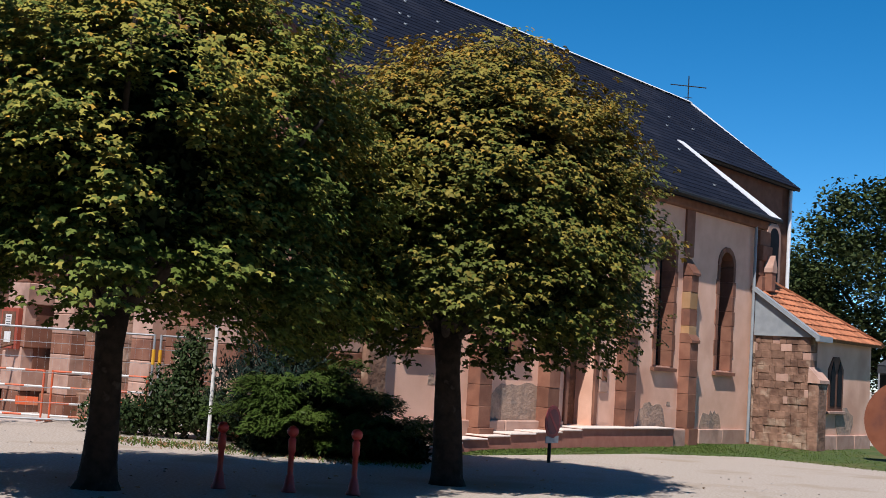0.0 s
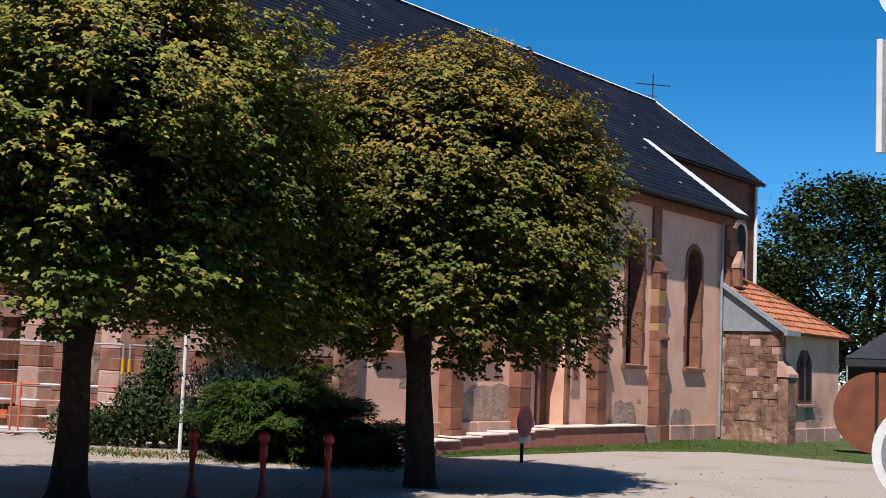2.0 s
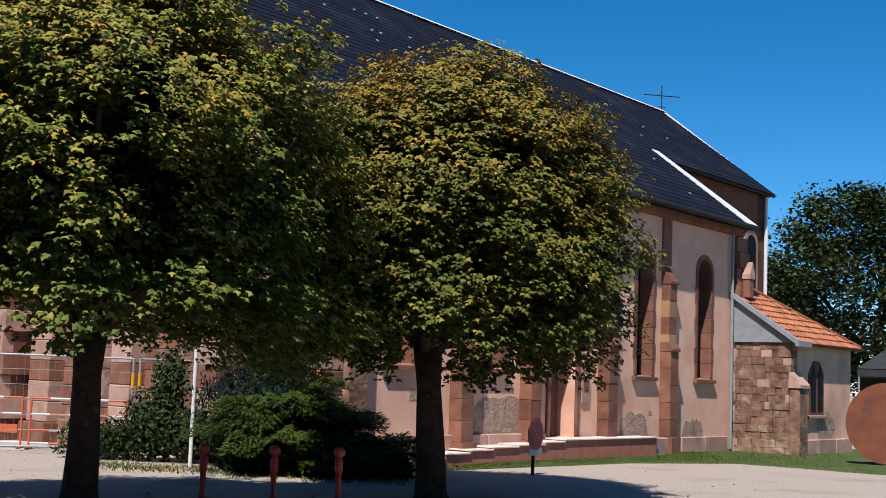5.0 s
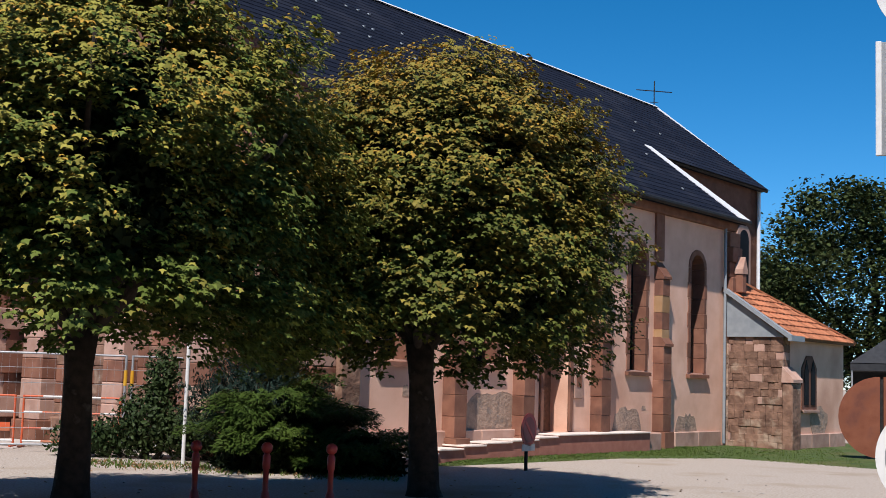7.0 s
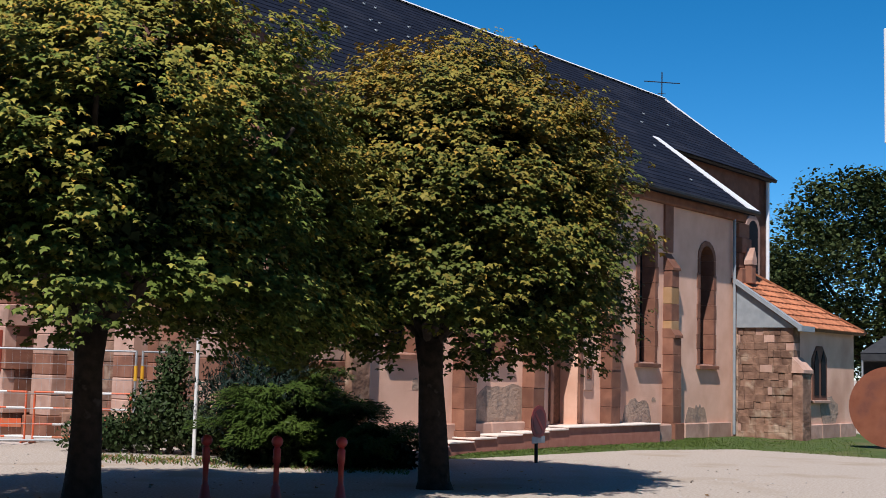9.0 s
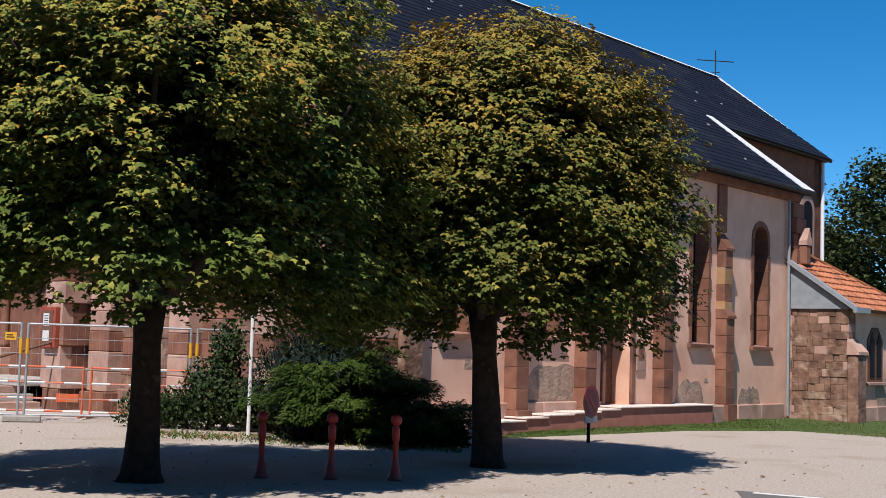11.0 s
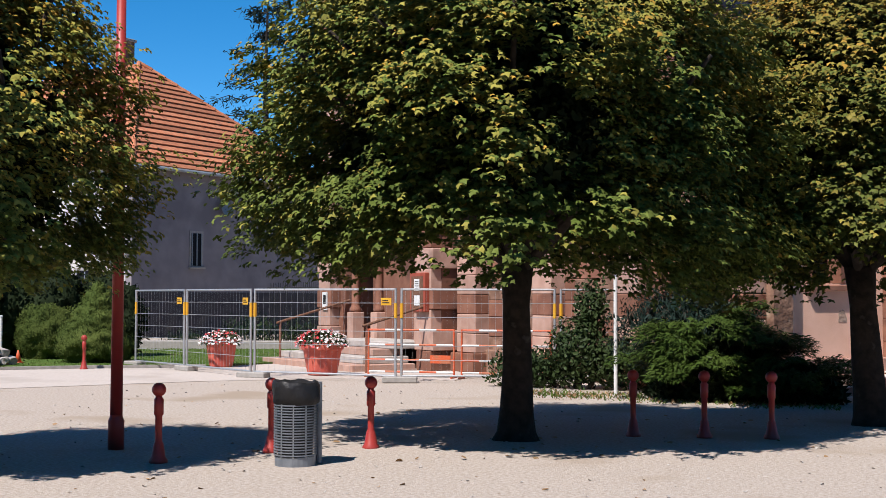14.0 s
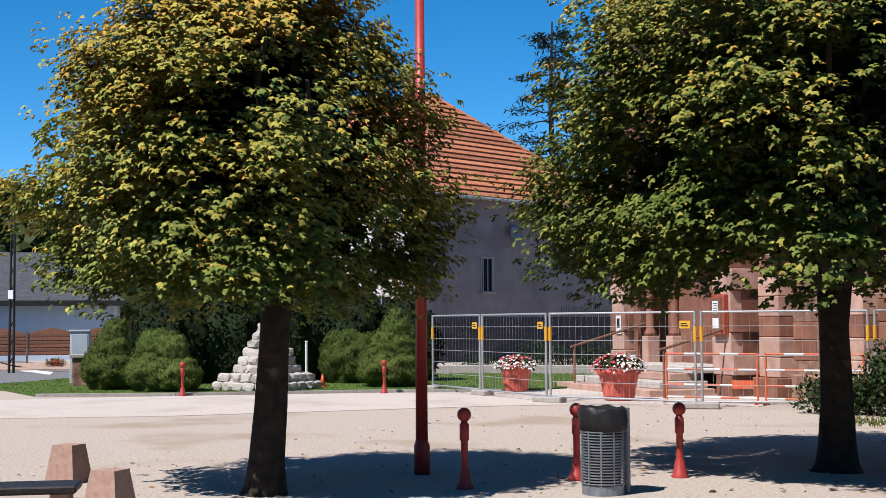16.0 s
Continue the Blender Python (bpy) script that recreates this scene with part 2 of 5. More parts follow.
def box(x0, x1, y0, y1, z0, z1, bev=0.0, bm=None):
    bm = bm or bmesh.new()
    r = bmesh.ops.create_cube(bm, size=1, matrix=Matrix.LocRotScale(((x0 + x1) / 2, (y0 + y1) / 2, (z0 + z1) / 2), None, (abs(x1 - x0), abs(y1 - y0), abs(z1 - z0))))
    if bev:
        es = {e for v in r["verts"] for e in v.link_edges}
        bmesh.ops.bevel(bm, geom=list(es), offset=bev, segments=1, affect='EDGES')
    return bm


def cyl(p0, p1, r0, r1=None, seg=12, bm=None):
    bm = bm or bmesh.new()
    a, b = Vector(p0), Vector(p1)
    d = b - a
    m = Matrix.Translation((a + b) / 2) @ d.to_track_quat('Z', 'Y').to_matrix().to_4x4()
    bmesh.ops.create_cone(bm, cap_ends=True, segments=seg, radius1=r0, radius2=r0 if r1 is None else r1, depth=d.length, matrix=m)
    return bm


def lathe(profile, seg=20, bm=None):
    bm = bm or bmesh.new()
    rings = []
    for r, z in profile:
        rings.append([bm.verts.new((r * math.cos(2 * math.pi * i / seg), r * math.sin(2 * math.pi * i / seg), z)) for i in range(seg)])
    for a, b in zip(rings, rings[1:]):
        for i in range(seg):
            bm.faces.new((a[i], a[(i + 1) % seg], b[(i + 1) % seg], b[i]))
    bm.faces.new(rings[0][::-1])
    bm.faces.new(rings[-1])
    return bm


def prism(points, axis, a, b, bm=None):
    """Extrude a polygon. axis 'y': points are (x, z); 'x': (y, z); 'z': (x, y)."""
    bm = bm or bmesh.new()
    def at(p, h):
        return {'y': (p[0], h, p[1]), 'x': (h, p[0], p[1]), 'z': (p[0], p[1], h)}[axis]
    lo = [bm.verts.new(at(p, a)) for p in points]
    hi = [bm.verts.new(at(p, b)) for p in points]
    bm.faces.new(lo)
    bm.faces.new(hi[::-1])
    n = len(points)
    for i in range(n):
        bm.faces.new((lo[i], lo[(i + 1) % n], hi[(i + 1) % n], hi[i]))
    return bm


def slab(points, thick, bm=None):
    """A plate over a planar 3D polygon, thickened downwards along its normal."""
    bm = bm or bmesh.new()
    ps = [Vector(p) for p in points]
    nrm = (ps[1] - ps[0]).cross(ps[2] - ps[0]).normalized()
    if nrm.z < 0:
        nrm = -nrm
    hi = [bm.verts.new(p) for p in ps]
    lo = [bm.verts.new(p - nrm * thick) for p in ps]
    bm.faces.new(hi)
    bm.faces.new(lo[::-1])
    n = len(ps)
    for i in range(n):
        bm.faces.new((hi[i], lo[i], lo[(i + 1) % n], hi[(i + 1) % n]))
    return bm


# a lobed leaf whose tips droop round its middle
MAPLE = np.array([(0, 0.42, 0.05), (0, 0, -0.06), (0.62, 0.22, -0.2), (0.27, 0.60, 0.0), (0, 1.0, -0.26), (-0.27, 0.60, 0.0), (-0.62, 0.22, -0.2)])
MAPLE_F = [(0, 1, 2, 3), (0, 3, 4, 5), (0, 5, 6, 1)]
LEAF5 = np.array([(0, 0, 0), (0.46, 0.22, -0.03), (0.40, 0.66, -0.02), (0, 1.0, -0.2), (-0.40, 0.66, -0.02), (-0.46, 0.22, -0.03)])
LEAF5_F = [(0, 1, 2), (0, 2, 3, 4), (0, 4, 5)]
BLADE = np.array([(-0.09, 0, 0), (0.09, 0, 0), (0.11, 0.5, 0.04), (-0.11, 0.5, 0.04), (0, 1.0, -0.04)])
BLADE_F = [(0, 1, 2, 3), (3, 2, 4)]
OVAL = np.array([(0, 0, 0), (0.28, 0.35, 0.06), (0.2, 0.75, 0.04), (0, 1, -0.06), (-0.2, 0.75, 0.04), (-0.28, 0.35, 0.06)])
OVAL_F = [(0, 1, 2, 3), (0, 3, 4, 5)]


def unit(v):
    return v / np.maximum(np.linalg.norm(v, axis=1, keepdims=True), 1e-9)


def foliage(name, pos, nrm, ahead, size, shape, faces, mats, which, parent, label=""):
    """Many leaves in one mesh: pos, normal and pointing direction of each."""
    n = len(pos)
    nrm = unit(nrm)
    side = unit(np.cross(ahead, nrm))
    fwd = np.cross(nrm, side)
    k = len(shape)
    v = pos[:, None] + size[:, None, None] * (shape[None, :, 0:1] * side[:, None] + shape[None, :, 1:2] * fwd[:, None] + shape[None, :, 2:3] * nrm[:, None])
    me = bpy.data.meshes.new(name)
    loops = np.concatenate([np.array(f) for f in faces])
    lens = np.array([len(f) for f in faces])
    me.vertices.add(n * k)
    me.vertices.foreach_set("co", v.reshape(-1).astype(np.float32))
    allloops = (loops[None] + k * np.arange(n)[:, None]).reshape(-1)
    me.loops.add(len(allloops))
    me.loops.foreach_set("vertex_index", allloops.astype(np.int32))
    tot = np.tile(lens, n)
    me.polygons.add(len(tot))
    me.polygons.foreach_set("loop_start", np.concatenate([[0], np.cumsum(tot)[:-1]]).astype(np.int32))
    me.polygons.foreach_set("material_index", np.repeat(which, len(faces)).astype(np.int32))
    me.update(calc_edges=True)
    for m in mats:
        me.materials.append(m)
    ob = new(name, me)
    ob.parent = parent
    if label:
        ob["label"] = label
    return ob


def rand_dirs(n, rng):
    v = rng.normal(size=(n, 3))
    return unit(v)


def limb(bm, p0, p1, r0, r1, rng, bends=4, seg=8, wob=0.06):
    p0, p1 = Vector(p0), Vector(p1)
    d = p1 - p0
    prev, pr = None, None
    q = d.to_track_quat('Z', 'Y')
    for i in range(bends + 1):
        f = i / bends
        c = p0 + d * f + Vector(rng.normal(size=3)) * wob * d.length * (1 if 0 < i < bends else 0) * 0.6
        r = r0 + (r1 - r0) * f
        ring = [bm.verts.new(c + q @ Vector((math.cos(2 * math.pi * j / seg) * r, math.sin(2 * math.pi * j / seg) * r, 0))) for j in range(seg)]
        if prev:
            for j in range(seg):
                bm.faces.new((prev[j], prev[(j + 1) % seg], ring[(j + 1) % seg], ring[j]))
        else:
            bm.faces.new(ring[::-1])
        prev = ring
    bm.faces.new(prev)


def square_tree(x, y, cx, cy, radius, zlow, zmid, ztop, trunk_r, lean, seed, label, clumps=760, per=44, ochre=0.25, pup=2.0, gaps=0.3, rough=0.3, under=None, mats=None, flat=3.2, leaf=0.068, inner=17000):
    """A pruned broadleaf tree: trunk, limbs and a dense crown of leaf clusters."""
    rng = np.random.default_rng(seed)
    t = thing("tree", Matrix.Translation((x, y, 0)), label, "tree", "pruned trees on the square")
    bm = bmesh.new()
    top = Vector((cx - x, cy - y, 0)) * 0.5
    prof = [(trunk_r * 1.5, -0.05), (trunk_r * 1.22, 0.10), (trunk_r * 1.06, 0.30), (trunk_r, 0.8), (trunk_r * 0.92, 1.5), (trunk_r * 1.05, 2.0)]
    rings = []
    for r, z in prof:
        ring = []
        for j in range(16):
            a = 2 * math.pi * j / 16
            rr = r * (1 + 0.10 * math.sin(3 * a + seed) * (1.2 - z / 2.4) + 0.05 * rng.normal())
            ring.append(bm.verts.new((lean[0] * z / 2 + rr * math.cos(a), lean[1] * z / 2 + rr * math.sin(a), z)))
        rings.append(ring)
    for a, b in zip(rings, rings[1:]):
        for j in range(16):
            bm.faces.new((a[j], a[(j + 1) % 16], b[(j + 1) % 16], b[j]))
    bm.faces.new(rings[-1])
    part("trunk", bm, M_BARK, t, smooth=True)
    c = np.array([cx - x, cy - y, zmid])
    bm = bmesh.new()
    for i in range(15):
        a = 2 * math.pi * i / 15 + rng.uniform(-0.2, 0.2)
        e = rng.uniform(0.05, 1.3)
        tip = c + np.array([math.cos(a) * math.cos(e) * radius * 0.85, math.sin(a) * math.cos(e) * radius * 0.85, math.sin(e) * (ztop - zmid) * 0.85])
        limb(bm, (lean[0] * 0.95, lean[1] * 0.95, 1.85), tip, trunk_r * 0.38, 0.02, rng)
    part("limb", bm, M_BARK, t, smooth=True)
    # clusters on the outside of the crown, lumpy
    d = rand_dirs(clumps * 2, rng)
    d = d[d[:, 2] > -0.72][:clumps]
    lump = np.array([noise.noise(Vector(v * 2.1 + seed)) for v in d]) * 0.1 + np.array([noise.noise(Vector(v * 5.5 + seed)) for v in d]) * rough
    def shell(d, f):
        up = np.where(d[:, 2] > 0, ztop - zmid, (zmid - zlow))
        p = np.where(d[:, 2] > 0, pup, flat)
        k = (np.hypot(d[:, 0], d[:, 1]) ** p + np.abs(d[:, 2]) ** p) ** (-1 / p)
        s = d * (k * f)[:, None]
        return np.stack([s[:, 0] * radius, s[:, 1] * radius, s[:, 2] * up], 1)
    inset, hang = np.ones(len(d)), np.zeros(len(d))
    if under:
        side = d[:, 0] * under[0] + d[:, 1] * under[1]
        inset = 1 - under[2] * np.clip(side * 1.6, 0, 1) * np.clip((0.4 - d[:, 2]) * 2.0, 0, 1)
        hang = under[3] * np.clip(d[:, 0] * math.copysign(1.6, under[0]) - 0.3, 0, 1) * np.clip(-d[:, 2] * 3, 0, 1)
    cc = shell(d, np.clip(0.97 + lump * 0.75, 0.7, 1.12) * rng.uniform(0.78, 1.0, len(d)) ** 0.8)
    cc[:, :2] *= inset[:, None]
    cc[:, 2] -= hang
    # open cavities where the crown is thin
    gap = np.array([noise.noise(Vector(v * 3.1 + seed * 1.7)) for v in d])
    stay = gap > -0.5 + gaps - 0.1 * d[:, 2]
    cc, d = cc[stay], d[stay]
    # each cluster holds sprigs, each sprig a small umbrella of drooping leaves
    sprigs = max(1, per // 5)
    si = np.repeat(np.arange(len(cc)), sprigs)
    sc = cc[si] + np.clip(rng.normal(size=(len(si), 3)), -1.7, 1.7) * np.array([0.19, 0.19, 0.13])
    so = unit(d[si] * np.array([1, 1, 0.3]))
    tilt = so * 0.5 + np.array([0, 0, 0.9]) + rng.normal(size=sc.shape) * 0.14
    k = 5
    n = len(sc) * k
    ci = np.repeat(si, k)
    sp = np.repeat(np.arange(len(sc)), k)
    a = rng.uniform(0, 6.283, len(sc))[sp] + np.tile(np.arange(k) * 2.4, len(sc)) + rng.normal(size=n) * 0.3
    ray = np.column_stack([np.cos(a), np.sin(a), np.full(n, -0.15)]) + so[sp] * 0.3
    pos = sc[sp] + ray * 0.02 + rng.normal(size=(n, 3)) * np.array([0.02, 0.02, 0.022])
    nr = tilt[sp] + ray * 0.22 + rng.normal(size=(n, 3)) * 0.12
    ah = ray + rng.normal(size=(n, 3)) * 0.2
    size = rng.uniform(leaf * 0.7, leaf * 1.25, n)
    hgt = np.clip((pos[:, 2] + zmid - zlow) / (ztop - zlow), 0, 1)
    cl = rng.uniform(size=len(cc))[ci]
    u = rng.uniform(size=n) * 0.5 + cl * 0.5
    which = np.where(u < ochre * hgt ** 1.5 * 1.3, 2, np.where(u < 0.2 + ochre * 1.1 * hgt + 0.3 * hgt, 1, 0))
    keep = pos[:, 2] + zmid > zlow - 0.22 - hang[stay][ci]
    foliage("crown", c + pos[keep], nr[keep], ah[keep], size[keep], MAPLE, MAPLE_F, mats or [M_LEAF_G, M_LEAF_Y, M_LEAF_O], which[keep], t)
    # inner leaves, near black: the crown's inner shade is painted into their colour
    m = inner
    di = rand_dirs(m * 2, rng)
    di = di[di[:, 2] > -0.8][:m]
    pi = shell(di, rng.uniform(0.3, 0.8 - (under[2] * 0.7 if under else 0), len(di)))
    foliage("inner_leaves", c + pi, rand_dirs(len(di), rng) + np.array([0, 0, 0.8]), rand_dirs(len(di), rng), rng.uniform(0.08, 0.13, len(di)), MAPLE, MAPLE_F, [M_SHADELEAF], np.zeros(len(di), int), t)
    return t


def shrub(name, x, y, label, category, lobes, count, size, material, shape=BLADE, faces=BLADE_F, up=0.6, seed=1, core=0.75, group="", dense=False, tuft=1):
    """A bush of sprays spread over several lobes (dx, dy, z, rx, ry, rz), with stems inside."""
    rng = np.random.default_rng(seed)
    t = thing(name, Matrix.Translation((x, y, 0)), label, category, group)
    P, N, A = [], [], []
    vol = np.array([l[3] * l[4] + l[4] * l[5] + l[3] * l[5] for l in lobes])
    for l, v in zip(lobes, vol):
        k = int(count * v / vol.sum())
        k = k // tuft * tuft
        d = np.repeat(rand_dirs(k // tuft, rng), tuft, 0)
        r = np.repeat(rng.uniform(core, 1.0, k // tuft), tuft) * (1 + 0.13 * np.array([noise.noise(Vector(q * 3.0 + l[0])) for q in d]) * 2)
        p = d * r[:, None] * np.array(l[3:]) + np.array(l[:3])
        spray = d * (1 - up) + np.array([0, 0, up])
        if tuft > 1:
            spray = np.repeat(spray[::tuft] + rng.normal(size=(k // tuft, 3)) * 0.3, tuft, 0)
            p = p + spray * rng.uniform(-0.05, 0.26, k)[:, None] + rng.normal(size=(k, 3)) * 0.022
        ok = p[:, 2] > 0.03
        P.append(p[ok])
        N.append((d + rng.normal(size=(k, 3)) * 0.5)[ok])
        A.append((spray + rng.normal(size=(k, 3)) * 0.35)[ok])
    P, N, A = map(np.concatenate, (P, N, A))
    foliage("foliage", P, N, A, rng.uniform(size * 0.6, size * 1.3, len(P)), shape, faces, [material] if not isinstance(material, list) else material, np.zeros(len(P), int) if not isinstance(material, list) else rng.integers(0, len(material), len(P)), t)
    bm = bmesh.new()
    for l in lobes:
        limb(bm, (l[0] * 0.3, l[1] * 0.3, 0.0), (l[0], l[1], max(l[2], 0.1) + l[5] * 0.3), 0.05, 0.015, rng, seg=6)
    part("stem", bm, M_BARK, t)
    if dense:
        bm = bmesh.new()
        for l in lobes:
            r = bmesh.ops.create_icosphere(bm, subdivisions=4, radius=1)
            for v in r["verts"]:
                d = v.co.copy()
                k = 0.95 * (1 + 0.26 * noise.noise(d * 3.0 + Vector((l[0],) * 3)) + 0.10 * noise.noise(d * 9 + Vector((l[1], 2, seed))))
                v.co = Vector((d.x * k * l[3] + l[0], d.y * k * l[4] + l[1], max(d.z * k * l[5] + l[2], 0.0)))
        part("clipped_body", bm, material, t, smooth=True)
    return t


# ground and surfaces
def sheet(name, pts, z, material, label, category, thick=0.05, parent=None):
    ob = part(name, prism(pts, 'z', z - thick, z), material)
    return tagged(ob, label, category, kind="structure")


bm = bmesh.new()
bmesh.ops.create_circle(bm, cap_ends=True, segments=64, radius=1500)
tagged(part("ground", bm, M_SAND), "sandy beige gravel ground of the village square", "ground", kind="structure")
PATH_PTS = [(-30, 5.8), (-17.8, 15.0), (-15.5, 16.8), (-11.6, 21.6), (-9.4, 23.2), (-7.2, 23.4), (-7.2, 26.6), (-9.5, 28.6), (-12.2, 30.2), (-13.9, 25.7), (-16.2, 24.4), (-19.7, 21.4), (-22.0, 18.8), (-35, 7.0)]
sheet("pavement", PATH_PTS, 0.012, M_PATH, "pale beige paved path before the church steps", "pavement")
sheet("asphalt_bay", [(3.15, 14.95), (16, 8.4), (16, 3.6), (2.7, 11.4)], 0.008, M_ASPHALT, "worn grey asphalt parking bay", "asphalt")
sheet("road", [(-25.3, 21.2), (-28.3, 27.6), (-43, 38.2), (-80, 62), (-90, 40), (-31, 9)], 0.01, M_ROAD, "grey asphalt village road", "road")
# unseen dark sheet added behind the viewer to lessen light bounced off gravel
sheet("road", [(-44, -14.4), (26.9, -14.4), (26.9, 3.5), (-44, 3.5)], 0.01, M_ROAD, "grey asphalt sheet behind the viewer, unseen, added to cut bounced light", "road")
LAWN = [(-27.4, 22.6), (-22.4, 19.9), (-19.75, 21.5), (-16.2, 24.6), (-13.9, 25.9), (-12.0, 30.6), (-14.6, 35.7), (-23.0, 33.2), (-30, 31)]
sheet("lawn", LAWN, 0.05, M_TURF, "mown green lawn beside the house", "lawn", 0.1)
# the verge rises to a low bank at the foot of the ramp
BANK = [((-0.9, 22.0), (-1.2, 22.4), 0.10), ((0.75, 22.45), (1.2, 23.6), 0.16), ((2.7, 24.4), (3.1, 26.1), 0.15), ((4.45, 26.15), (5.1, 28.7), 0.12), ((7.0, 27.3), (7.4, 31.6), 0.05), ((9.3, 25.0), (12.0, 36.0), 0.03), ((22, 20), (30, 40), 0.03)]
bm = bmesh.new()
lo = [bm.verts.new((*a, -0.02)) for a, b, z in BANK]
md = [bm.verts.new((a[0] + (b[0] - a[0]) * 0.12, a[1] + (b[1] - a[1]) * 0.12, 0.03)) for a, b, z in BANK]
hi = [bm.verts.new((*b, z)) for a, b, z in BANK]
bk = [bm.verts.new((b[0] + 0.3, b[1] + 0.6, -0.1)) for a, b, z in BANK]
for p, r in ((lo, md), (md, hi), (hi, bk)):
    for k in range(len(BANK) - 1):
        bm.faces.new((p[k], p[k + 1], r[k + 1], r[k]))
tagged(part("grass_verge", bm, M_LAWN), "narrow green grass verge along the church wall", "lawn", kind="structure")
for i, (a, b) in enumerate([((3.3, 14.74), (6.6, 13.05)), ((3.2, 13.4), (4.7, 12.75))]):
    A, B = Vector((*a, 0)), Vector((*b, 0))
    w = (B - A).normalized().cross(Vector((0, 0, 1))) * 0.05
    tagged(part("road_marking", prism([(A + w)[:2], (B + w)[:2], (B - w)[:2], (A - w)[:2]], 'z', 0.004, 0.013), M_WHITE), "worn white painted line on the asphalt", "road marking", kind="structure")
tagged(part("road_marking", prism([(-32.0, 29.0), (-33.6, 30.6), (-47, 37.5), (-46.6, 36.9)], 'z', 0.004, 0.016), M_WHITE), "white painted line along the village road", "road marking", kind="structure")
kerb_pts = [(-22.4, 19.9), (-19.75, 21.5), (-16.2, 24.6), (-13.9, 25.9)]
for a, b in zip(kerb_pts, kerb_pts[1:]):
    A, B = Vector((*a, 0)), Vector((*b, 0))
    w = (B - A).normalized().cross(Vector((0, 0, 1))) * 0.06
    tagged(part("kerb", prism([(A + w)[:2], (B + w)[:2], (B - w)[:2], (A - w)[:2]], 'z', 0.0, 0.075), M_CONCRETE), "low pale concrete kerb edging the lawn", "kerb", kind="structure")


def in_poly(p, poly):
    x, y = p[:, 0], p[:, 1]
    res = np.zeros(len(p), bool)
    for (x1, y1), (x2, y2) in zip(poly, poly[1:] + poly[:1]):
        c = ((y1 > y) != (y2 > y)) & (x < (x2 - x1) * (y - y1) / (y2 - y1 + 1e-12) + x1)
        res ^= c
    return res


def grass(name, poly, n, h, seed, label):
    rng = np.random.default_rng(seed)
    P = np.array(poly)
    lo, hi = P.min(0), P.max(0)
    hi = np.minimum(hi, [16, 40])
    p = rng.uniform(lo, hi, (n, 2))
    p = p[in_poly(p, poly)]
    k = len(p)
    ob = foliage(name, np.column_stack([p, np.full(k, 0.03)]), np.column_stack([rng.normal(size=(k, 2)), np.full(k, 0.25)]), np.column_stack([rng.normal(size=(k, 2)) * 0.35, np.ones(k)]), rng.uniform(h * 0.5, h * 1.2, k), BLADE * np.array([2.2, 1, 1]), BLADE_F, [M_GRASS], np.zeros(k, int), None)
    tagged(ob, label, "grass", kind="stuff")


grass("lawn_grass", LAWN, 42000, 0.05, 3, "short green mown grass on the lawn")
rng = np.random.default_rng(4)
PV = []
for (a0, b0, z0), (a1, b1, z1) in zip(BANK, BANK[1:-1]):
    k = 5500
    f, g = rng.uniform(0, 1, (k, 1)), rng.uniform(0, 1, (k, 1))
    A = np.array(a0) * (1 - f) + np.array(a1) * f
    B = np.array(b0) * (1 - f) + np.array(b1) * f
    zz = np.where(g < 0.12, -0.02 + 0.05 * g / 0.12, 0.03 + (z0 * (1 - f) + z1 * f - 0.03) * (g - 0.12) / 0.88)
    PV.append(np.column_stack([A * (1 - g) + B * g, zz]))
PV = np.concatenate(PV)
k = len(PV)
ob = foliage("verge_grass", PV - np.array([0, 0, 0.01]), np.column_stack([rng.normal(size=(k, 2)), np.full(k, 0.5)]), np.column_stack([rng.normal(size=(k, 2)) * 0.6, np.ones(k)]), rng.uniform(0.015, 0.04, k), BLADE * np.array([3, 1, 1]), BLADE_F, [M_GRASS], np.zeros(k, int), None)
tagged(ob, "short green grass along the church", "grass", kind="stuff")

# plain unseen walls added behind and beside the viewer to block low sky light
for nm, b in (("wall_south", (-45, 45, -15, -14.5, 0, 12)), ("wall_east", (27, 27.5, -14.5, 14, 0, 8)), ("wall_west", (-45.5, -45, -15, 4, 0, 8))):
    tagged(part(nm, box(*b), M_BLOCKER), "plain grey brown wall, unseen, added to block low sky light", "wall", kind="structure")

# ---- church: local x along the nave wall, local y into the church, z up
CH = pose(8.06, 32.37, 0, 0, 0, 50)
church = thing("church", CH, "pink plastered village church with red sandstone dressings and slate roof", "church")
EAVE, RIDGE, HW = 5.89, 11.12, 6.5
WIN = [-1.39, -4.36, -10.25, -13.0]
BUT = [-3.4, -6.15, -9.1, -11.35]


def arch_pts(c, w, z0, z1, n=10):
    r = w / 2
    return [(c - r, z0)] + [(c - r * math.cos(math.pi * i / n), z1 + r * math.sin(math.pi * i / n)) for i in range(n + 1)] + [(c + r, z0)]


# nave wall, bay by bay, with arched openings
SILL, SPRING, OW = 1.86, 4.48, 0.76
edges = [-14.0]
for c in WIN[::-1]:
    edges += [c - OW / 2, c + OW / 2]
edges.append(0.62)
